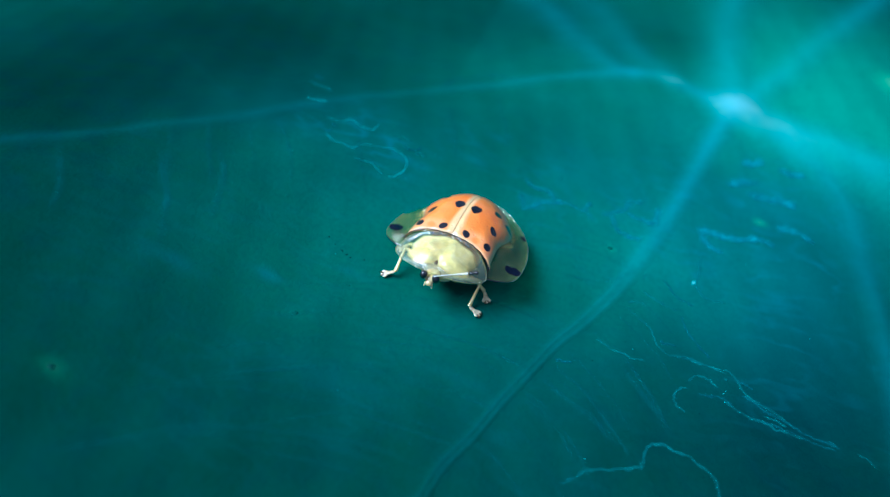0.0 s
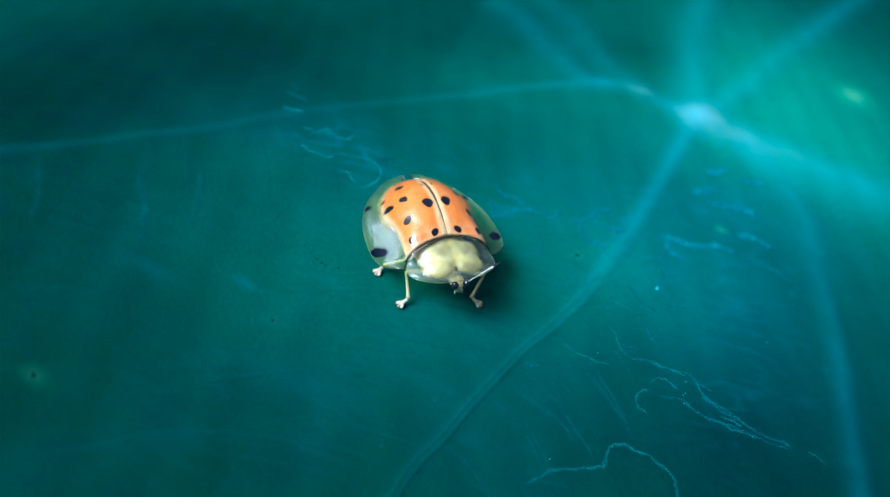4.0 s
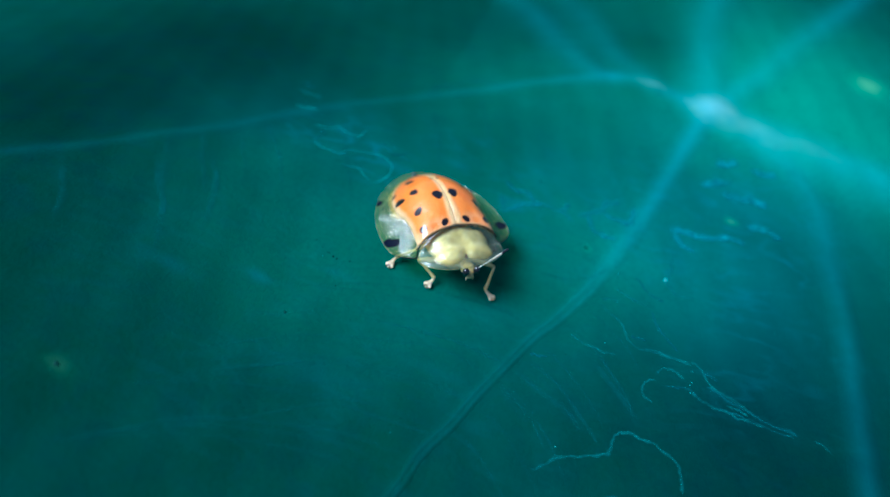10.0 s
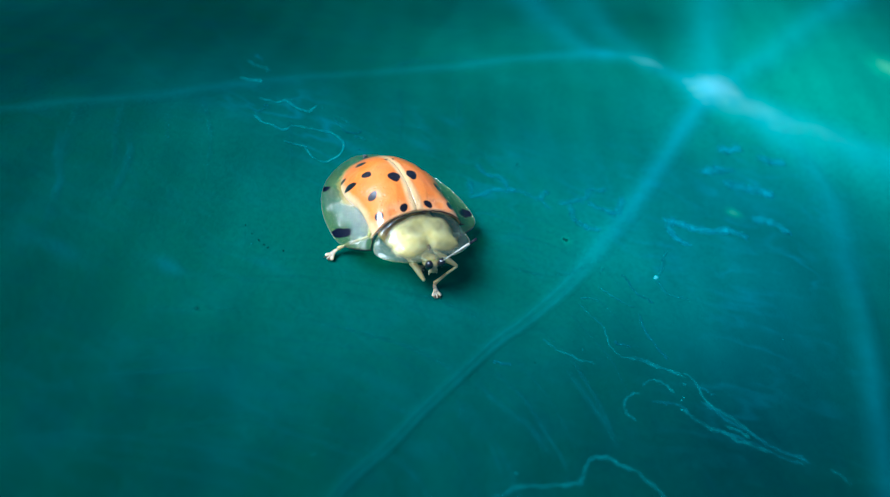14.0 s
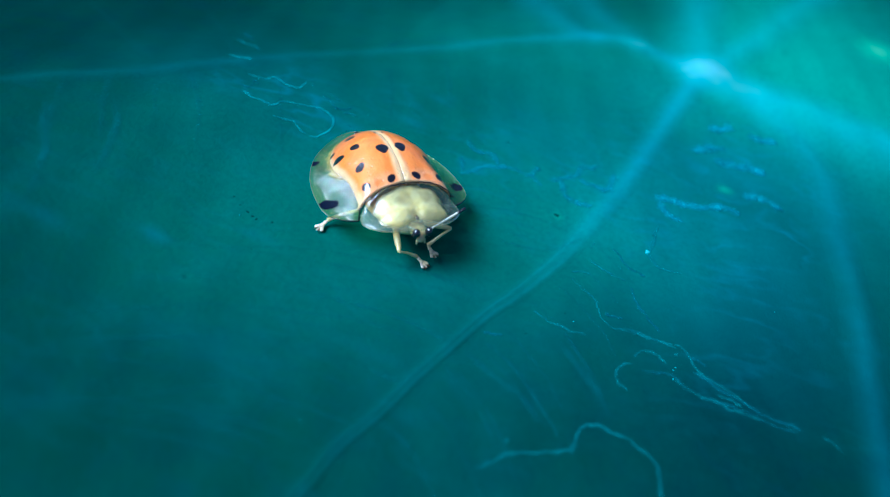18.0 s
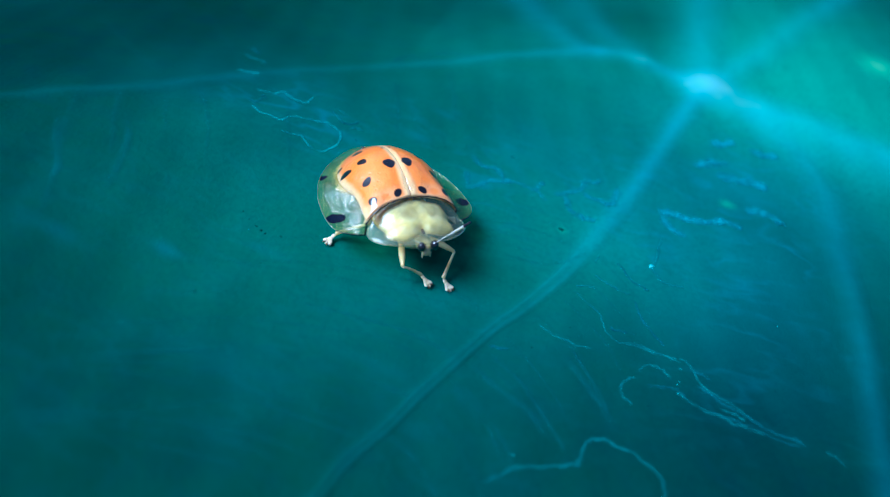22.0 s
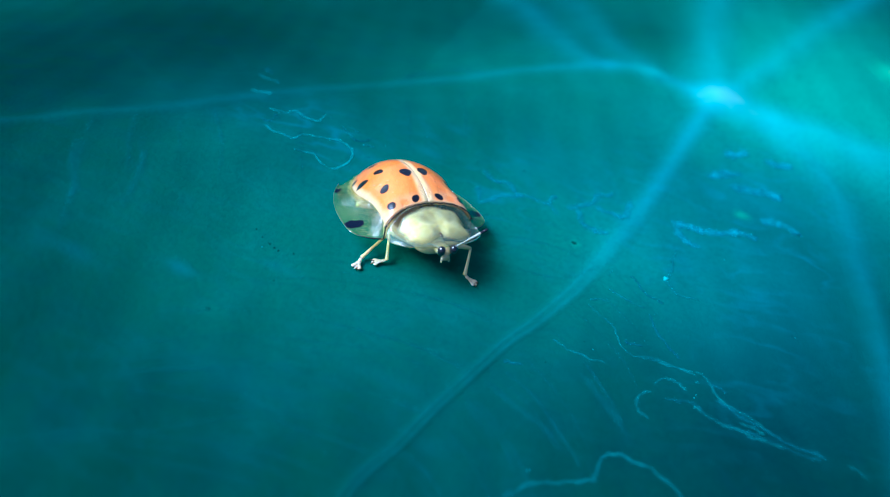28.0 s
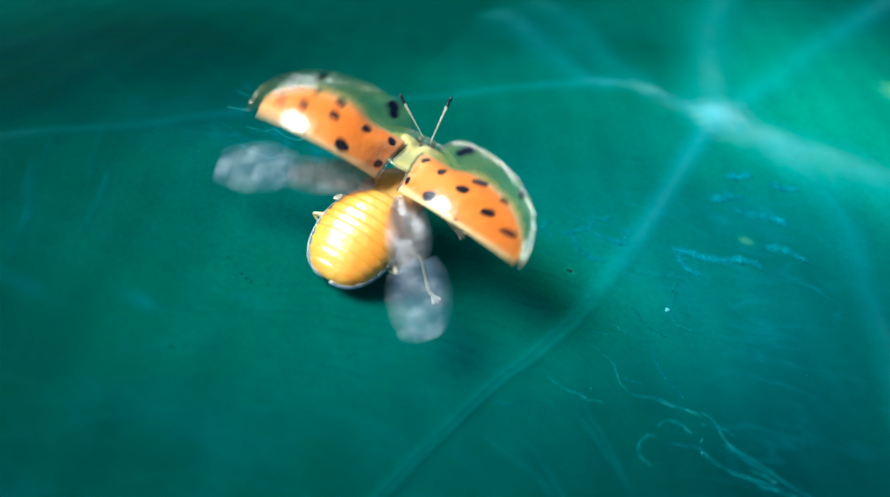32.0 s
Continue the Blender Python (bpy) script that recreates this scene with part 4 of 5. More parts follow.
# black spots of one wing case: across, along, half-width, half-length
DISC_SPOTS = [(0.60, 0.20, 0.36, 0.42), (2.24, 1.05, 0.24, 0.32), (1.92, -0.92, 0.28, 0.34), (2.91, -0.90, 0.28, 0.32), (2.45, 2.68, 0.26, 0.28),
              (0.82, 2.60, 0.24, 0.28), (1.60, -2.68, 0.28, 0.29), (1.30, -3.86, 0.22, 0.28), (2.85, -2.37, 0.18, 0.24), (0.23, -1.9, 0.09, 0.13), (3.2, 1.1, 0.09, 0.2)]
MARGIN_SPOTS = [(4.18, 2.20, 0.33, 0.38), (4.60, 2.00, 0.36, 0.42), (3.88, -2.62, 0.36, 0.27)]


def spot_field(x, y, spots):
    """Over nought inside a black spot, in millimetres from its edge."""
    wave = 0.03 * np.sin(9 * x + 4 * y) + 0.03 * np.sin(7 * y - 5 * x)
    out = np.full(np.shape(x), -9.0)
    for sx, sy, a, b in spots:
        out = np.maximum(out, (1 - np.hypot((x - sx) / a, (y - sy) / b)) * min(a, b) + wave)
    return out


def resampled(line, n):
    d = np.r_[0, np.cumsum(np.linalg.norm(np.diff(line, axis=0), axis=1))]
    at = np.linspace(0, d[-1], n)
    return np.stack([np.interp(at, d, line[:, k]) for k in range(line.shape[1])], -1)


def margin_sheet(columns=90, rows=14):
    y = np.linspace(FRONT - 0.05, DISC_TAIL + 0.001, 400)
    inner = resampled(np.stack([disc_half(y), y + sweep(disc_half(y), y), disc_edge(y)], -1), columns)
    y = np.r_[np.linspace(3.98, 3.0, 200), np.linspace(3.0, -4.9, 300)[1:], np.linspace(-4.9, TAIL, 200)[1:]]
    outer = np.stack([full_half(y), y], -1)
    outer = resampled(outer, columns)
    t = np.linspace(0, 1, rows)[:, None]
    x = inner[:, 0] * (1 - t) + outer[:, 0] * t
    y = inner[:, 1] * (1 - t) + outer[:, 1] * t
    high, low = inner[:, 2], margin_low(outer[:, 1])
    z = low + (high - low) * (1 - t) ** 1.3 + 0.10 * t**8 + 0.008 * np.sin(9 * t) * np.sin(np.linspace(0, 40, columns)) + 0.45 * t * np.clip((-outer[:, 1] - 3.6) / 1.7, 0, 1) ** 2
    return x, y, z


def wing_case(parent, side):
    """One wing case, hinged at the shoulder: an opaque spotted disc and a clear margin."""
    hinge = np.array([side * 1.0, 3.1, 3.3])
    case = part("wing_case", None, parent, "orange wing case with black spots and a clear margin", hinge)
    v = 1 - (1 - np.linspace(0, 1, 110)) ** 1.5
    y = (FRONT + (DISC_TAIL + 0.004 - FRONT) * v)[:, None] + np.zeros(70)
    s = np.linspace(0, 1, 70)[None]
    s = np.sin(s * np.pi / 2) ** 1.15
    x = s * disc_half(y)
    z = dome(x, np.clip(y, DISC_TAIL, FRONT))
    y = y + sweep(x, y)
    y[0], z[0] = y[1] - 0.02, z[1] - 0.27
    z = z - 0.018 * np.exp(-((x / 0.06) ** 2)) + (0.03 + 0.012 * np.sin(5.1 * y)) * np.exp(-(((x - 0.28 - 0.04 * np.sin(3.7 * y)) / 0.13) ** 2)) * np.clip((y + 2.5) / 2, 0, 1)
    z = z + 0.10 * np.exp(-(((x - 2.5) / 0.7) ** 2 + ((y - 2.4) / 0.6) ** 2)) - 0.08 * np.exp(-(((x - 1.6) / 0.5) ** 2 + ((y - 2.6) / 0.6) ** 2))
    points = np.stack([side * (x + 0.004), y, z], -1).reshape(-1, 3) - hinge
    faces = upward(points, sheet_faces(110, 70))
    fields = {"spot": spot_field(x, y, DISC_SPOTS), "seam": np.exp(-((x / (0.40 + 0.26 * np.clip((y - 0.2) / 2, 0, 1))) ** 2)), "pale": np.clip(np.exp(-(((x - 2.75) / 0.5) ** 2 + ((y - 3.4) / 0.7) ** 2)) + 0.75 * np.exp(-(((x - 1.45) / 0.85) ** 4 + ((y - 2.75) / 0.6) ** 4)), 0, 1), "dimple": np.clip(1.15 - np.hypot((x - 1.62) / 0.52, (y - 2.72) / 0.42), 0, 1), "rim": np.maximum(np.clip((s - 0.9) / 0.1, 0, 1) + 0 * x, np.clip((y - sweep(x, y) - 2.62) / 0.4, 0, 0.85))}
    disc = part("disc", mesh_of("disc", points, faces, ORANGE, fields=fields), case, "glossy orange disc with black spots")
    solid = disc.modifiers.new("thickness", "SOLIDIFY")
    solid.thickness, solid.offset = 0.00014, -1
    x, y, z = margin_sheet()
    points = np.stack([side * x, y, z], -1).reshape(-1, 3) - hinge
    rows, columns = x.shape
    faces = upward(points, sheet_faces(rows, columns))
    fields = {"spot": spot_field(x, y, MARGIN_SPOTS), "ray": np.arange(columns)[None] + 0 * x, "root": np.clip(1 - np.linspace(0, 1, rows)[:, None] / (0.30 + 0.05 * np.sin(np.arange(columns) * 0.9)), 0, 1) ** 0.7 * np.clip((1.6 - y) / 1.5, 0.25, 1)}
    part("margin", mesh_of("margin", points, faces, CLEAR, fields=fields), case, "clear glassy margin with black spots")
    p, f = tube(np.stack([side * x[-1], y[-1], z[-1]], -1) - hinge, 0.038, 6)
    part("rim", mesh_of("rim", p, f, CLEAR_SHIELD), case)
    p, f = tube(np.stack([side * x[:, -1] + side * 0.03, y[:, -1], z[:, -1] + 0.04], -1) - hinge, 0.075, 6)
    part("tail_line", mesh_of("tail_line", p, f, BLACK), case, "black line at the tip of the wing case")
    p, f = tube(np.concatenate([np.stack([side * x[:, 0], y[:, 0] - 0.02, z[:, 0] + 0.03], -1), np.stack([side * x[-1, 1:13], y[-1, 1:13], z[-1, 1:13] + 0.03], -1)]) - hinge, np.r_[np.full(18, 0.055), np.linspace(0.055, 0.02, 8)], 6)
    part("shoulder_line", mesh_of("shoulder_line", p, f, BLACK), case, "black line at the shoulder of the wing case")
    bx = np.linspace(0.02, 3.25, 30)
    by = FRONT + 0.01 + sweep(bx, FRONT) + 0.025 * np.sin(bx * 11)
    p, f = tube(np.stack([side * bx, by, dome(bx, FRONT + 0 * bx) + 0.01], -1) - hinge, 0.04, 6)
    part("base_line", mesh_of("base_line", p, f, BLACK), case, "black line along the base of the wing case")
    return case, hinge


def shield_point(a, rho):
    """The shield behind the head: angle from its right round the front, share of its half-width."""
    c, s = np.cos(a), np.sin(a)
    px, py = 3.2 * np.sign(c) * np.abs(c) ** np.where(s > 0, 0.85, 1.28), 4.65 + np.where(s > 0, 1.52 * np.abs(s) ** 1.1, -1.78 * np.abs(s) ** 0.78)
    behind = np.clip(-s * 2.2, 0, 1)
    behind = behind * behind * (3 - 2 * behind)
    edge = (2.6 + 0.42 * np.clip(s, 0, 1)) * (1 - behind) + behind * (2.50 + 1.36 * np.maximum(1 - np.abs(px / 3.2) ** 3, 0))
    x, y = px * rho, 4.65 + (py - 4.65) * rho
    z = edge + (3.62 - edge) * np.maximum(1 - rho**2, 0)
    z = z - 0.16 * np.exp(-((x / 0.35) ** 2 + ((y - 5.2) / 0.4) ** 2)) + 0.05 * np.exp(-(((np.abs(x) - 1.0) / 0.5) ** 2 + ((y - 4.9) / 0.5) ** 2))
    z = z - 0.10 * np.exp(-(((np.abs(x) - 2.3) / 0.3) ** 2 + ((y - 4.3) / 0.7) ** 2)) - 0.02 * np.exp(-((x / 0.2) ** 2 + ((y - 4.0) / 0.7) ** 2)) + 0.05 * np.exp(-(((rho - 0.93) / 0.05) ** 2))
    return x, y, z


def lobe_reach(a):
    """How far the flesh under the shield reaches at an angle: two lobes with a notch in front, wide behind."""
    s = np.sin(a)
    front = 0.70 + 0.14 * np.sin(2 * a) ** 2 - 0.12 * np.exp(-(((a - np.pi / 2) / 0.22) ** 2))
    return np.where(s > 0, front, 0.70 + 0.28 * np.abs(s) ** 0.8) + 0.02 * np.sin(7 * a) + 0.015 * np.sin(13 * a)


def shield(parent):
    a = np.linspace(0, 2 * np.pi, 120, endpoint=False)[None]
    body = part("shield", None, parent, "clear shield over the head with yellow flesh beneath")
    for name, low, high, rows, label in (("disc", 0.01, 0.80, 30, "clear middle of the shield"), ("margin", 0.80, 1.0, 12, "clear glassy rim of the shield")):
        rho = np.linspace(low, high, rows)[:, None] + 0 * a
        x, y, z = shield_point(a, rho)
        points = np.stack([x, y, z], -1).reshape(-1, 3)
        part(name, mesh_of(name, points, upward(points, sheet_faces(rows, 120, True)), SHIELD, fields={"core": 0.8 - 0.5 * np.clip((lobe_reach(a) - rho) / 0.16 + 0.6, 0, 1)}), body, label)
    p, f = tube(np.stack([x[-1], y[-1], z[-1]], -1)[list(range(120)) + [0]], 0.05, 6, False)
    part("rim", mesh_of("rim", p, f, CLEAR_SHIELD), body)
    share = np.linspace(0.01, 1, 26)[:, None]
    x, y, z = shield_point(a, share * lobe_reach(a))
    lumps = 0.05 * np.sin(3.1 * x + 1) * np.sin(2.7 * y) + 0.03 * np.sin(6.3 * x + 2 * y) * np.sin(5.1 * y - x)
    z = z - 0.08 - 0.22 * share**5 + 0.35 * lumps - 0.02 * np.exp(-((x / 0.25) ** 2 + ((y - 5.0) / 0.9) ** 2))
    points = np.stack([x, y, z], -1).reshape(-1, 3)
    part("flesh", mesh_of("flesh", points, upward(points, sheet_faces(26, 120, True)), FLESH, fields={"cover": np.clip((1 - share) / 0.14, 0, 1) + 0 * a, "front": np.clip((share - 0.62) / 0.3, 0, 1) * np.clip(np.sin(a) + 0.25, 0, 1), "dull": np.exp(-(((np.abs(x) - 0.85) / 0.42) ** 2 + ((y - 3.9) / 0.38) ** 2)) + 0.8 * np.exp(-(((np.abs(x) - 1.9) / 0.3) ** 2 + ((y - 4.2) / 0.3) ** 2))}), body, "pale yellow flesh in two lobes under the shield")
    x, y, z = shield_point(np.array([np.pi / 2]), np.array([0.42]))
    p, f = ball((0.05, float(y[0]), float(z[0]) - 0.12), (0.12, 0.26, 0.09), 6, 12)
    part("mark", mesh_of("mark", p, f, SEPIA), body, "small brown mark under the shield")
    return body


def head(parent):
    skull = part("head", mesh_of("head", *ball((0, 5.80, 2.52), (0.55, 0.66, 0.30)), PALE), parent, "small yellowish head")
    for side in (-1, 1):
        part("eye", mesh_of("eye", *ball((side * 0.42, 6.38, 2.90), (0.26, 0.27, 0.33), 10, 16), BLACK), skull, "glossy black eye")
        bits = [ball((side * 0.2, 6.42, 2.28), (0.12, 0.12, 0.14), 6, 10), tube(smooth_line([(side * 0.24, 6.42, 2.22), (side * 0.28, 6.48, 2.12), (side * 0.25, 6.5, 2.04)], 4), 0.045, 6)]
        part("palp", mesh_of("palp", *joined(*bits), PALE), skull)
    part("muzzle", mesh_of("muzzle", *ball((0, 6.42, 2.36), (0.27, 0.20, 0.22), 8, 12), PALE), skull, "pale mouthparts")
    return skull


def antenna(parent, side):
    """Eleven joints, pale, the last ones black; it points along y from its root."""
    feeler = part("antenna", None, parent, "pale jointed antenna with a black tip", (side * 0.28, 6.5, 3.15))
    lengths = [0.33, 0.18, 0.26, 0.26, 0.26, 0.26, 0.26, 0.27, 0.27, 0.29, 0.36]
    y = 0.0
    for k, n in enumerate(lengths):
        r = 0.036 + 0.011 * max(0, k - 3)
        line = [(0, y + n * u, 0.02 * math.sin(2 * (y + n * u))) for u in (0, 0.15, 0.5, 0.85, 1)]
        p, f = tube(line, np.array([0.6, 0.9, 1.0, 1.05, 0.7]) * r, 8)
        part("joint", mesh_of("joint", p, f, BLACK if k > 8 else FEELER), feeler)
        y += n
    return feeler


def body(parent):
    trunk = part("trunk", mesh_of("trunk", *ball((0, 2.2, 1.75), (2.1, 2.2, 0.75), 14, 28), THORAX), parent, "amber thorax between the wings")
    part("neck", mesh_of("neck", *ball((0, 4.3, 1.65), (1.1, 0.85, 0.5), 10, 20), PALE), parent)
    rows, columns = 97, 40
    v = np.linspace(0.02, np.pi - 0.02, rows)[:, None]
    b = np.linspace(0, 2 * np.pi, columns, endpoint=False)[None]
    y = 3.15 * np.cos(v) - 1.0
    wide = np.sin(v) ** 0.75
    step = 1 + 0.07 * (((y + 6) / 0.60) % 1.0 - 0.5) * np.clip(np.sin(v) * 2, 0, 1)
    x = 2.55 * wide * step * np.cos(b)
    z = 1.62 + 0.12 * (y + 1.0) + 0.92 * wide * step * np.sin(b) * np.where(np.sin(b) > 0, 1.4, 0.8)
    points = np.stack([x, y + 0 * b, z], -1).reshape(-1, 3)
    belly = part("abdomen", mesh_of("abdomen", points, [f[::-1] for f in sheet_faces(rows, columns, True)], AMBER, fields={"ring": np.abs(((y + 6) / 0.60) % 1.0 - 0.5) * 2 + 0 * b, "middle": np.exp(-((x / 0.9) ** 2))}), parent, "glossy amber abdomen in overlapping rings")
    rim = [(2.62 * math.sin(a) ** 0.75 * c, 3.2 * math.cos(a) - 1.0, 1.64 + 0.38 * math.cos(a)) for c in (-1, 1) for a in (np.linspace(0.35, 3.1, 50) if c > 0 else np.linspace(3.1, 0.35, 50))]
    part("rim", mesh_of("rim", *tube(np.array(rim), 0.10, 8), MEMBRANE), belly, "clear skin along the abdomen's edge")


def flat_lobe(start, end, narrow, wide, thick):
    """A flattened drop from start to end in the plane of the foot, wide towards its end."""
    a, b = np.array(start), np.array(end)
    way = (b - a) / np.linalg.norm(b - a)
    v = np.linspace(0.04, 0.98, 9)[:, None]
    turn = np.linspace(0, 2 * np.pi, 10, endpoint=False)[None]
    half = (narrow + (wide - narrow) * v) * np.sqrt(np.clip(1 - ((v - 0.55) / 0.47) ** 4, 0.03, 1))
    along_y, across = v * np.linalg.norm(b - a), half * np.cos(turn)
    x, y = a[0] + way[0] * along_y + way[1] * across, a[1] + way[1] * along_y - way[0] * across
    z = thick * (half / wide) * np.sin(turn)
    faces = sheet_faces(9, 10, True) + [tuple(range(10))[::-1], tuple(80 + k for k in range(10))]
    return np.stack([x, y, z], -1).reshape(-1, 3), faces


def leg_pieces(parent, size):
    """Thigh and shank, each along y from its upper end; the foot hangs on the shank."""
    thigh_line = smooth_line([(0, 0, 0), (0, 0.35 * size, 0.05), (0, 0.7 * size, 0.04), (0, size, 0)], 5)
    t = np.linspace(0, 1, len(thigh_line))
    p, f = tube(thigh_line, 0.11 + 0.11 * np.sin(np.pi * t**0.8), 12)
    thigh = part("thigh", mesh_of("thigh", p, f, PALE), parent)
    long = 0.86 * size
    shank_line = smooth_line([(0, 0, 0), (0, 0.4 * long, 0.05), (0, 0.8 * long, 0.02), (0, long, 0)], 5)
    t = np.linspace(0, 1, len(shank_line))
    p, f = tube(shank_line, 0.085 + 0.065 * t**1.5, 10)
    shank = part("shank", mesh_of("shank", p, f, PALE), parent)
    pads = [flat_lobe((0, 0.00), (0, 0.34), 0.08, 0.16, 0.085), flat_lobe((0, 0.26), (0, 0.60), 0.10, 0.21, 0.075), flat_lobe((-0.05, 0.46), (-0.26, 0.88), 0.08, 0.14, 0.06),
            flat_lobe((0.05, 0.46), (0.26, 0.88), 0.08, 0.14, 0.06), flat_lobe((0, 0.50), (0, 1.02), 0.05, 0.06, 0.05)]
    foot = part("foot", mesh_of("foot", *joined(*pads), PAD), parent, "pale lobed foot")
    claws = [tube(smooth_line([(s * 0.07, 0.82, 0.04), (s * 0.17, 0.98, 0.06), (s * 0.2, 1.08, -0.02)], 4), np.linspace(0.04, 0.012, 9), 6) for s in (-1, 1)]
    part("claws", mesh_of("claws", *joined(*claws), SEPIA), foot)
    return thigh, shank, foot, size, long


def hind_wing(parent, side):
    """A clear flying wing in two plates, folded under the wing case; each plate lies along y from its root."""
    plates = []
    for name, length, width in (("wing_root", 5.2, 2.3), ("wing_tip", 4.6, 3.0)):
        v, u = np.meshgrid(np.linspace(0, 1, 22), np.linspace(-1, 1, 13), indexing="ij")
        half = width * 0.5 * np.sin(np.pi * (0.15 + 0.75 * v)) ** 0.6
        x, y = half * u + side * 0.3 * v, length * v
        z = (0.10 * np.sin(u * 9 + 2 * v) + 0.07 * np.sin(u * 17 - 5 * v)) * (0.3 + 0.7 * v) + 0.08 * np.sin(v * 11 + u * 4)
        data = mesh_of(name, np.stack([x, y, z], -1).reshape(-1, 3), sheet_faces(22, 13), WING_BASE if name == "wing_root" else MEMBRANE)
        plate = part(name, data, parent, "clear veined flying wing, folded")
        for k in (-0.95, -0.5, 0.1, 0.6):
            line = np.array([(width * 0.5 * math.sin(math.pi * (0.15 + 0.75 * s)) ** 0.6 * k + side * 0.3 * s, length * s, 0.03) for s in np.linspace(0, 0.97, 14)])
            part("wing_vein", mesh_of("wing_vein", *tube(line, 0.018, 5), WING_RIB), plate)
        plates.append(plate)
    return plates


BEETLE = tagged(new("tortoise_beetle"), "orange tortoise beetle with black spots and clear margins on the leaf", "beetle")
body(BEETLE)
HEAD = head(BEETLE)
SHIELD_PLATE = shield(BEETLE)
CASES = {side: wing_case(BEETLE, side) for side in (1, -1)}
FEELERS = {side: antenna(BEETLE, side) for side in (1, -1)}
WINGS = {side: hind_wing(BEETLE, side) for side in (1, -1)}
HIPS = {"right_front": (0.8, 4.3, 1.6), "right_middle": (1.3, 0.5, 1.35), "right_hind": (1.2, -0.2, 1.2),
        "left_front": (-0.8, 4.3, 1.6), "left_middle": (-1.3, 0.5, 1.35), "left_hind": (-1.2, -0.2, 1.2)}
LEGS = {name: leg_pieces(BEETLE, 2.15 if "front" in name else 2.4) for name in HIPS}

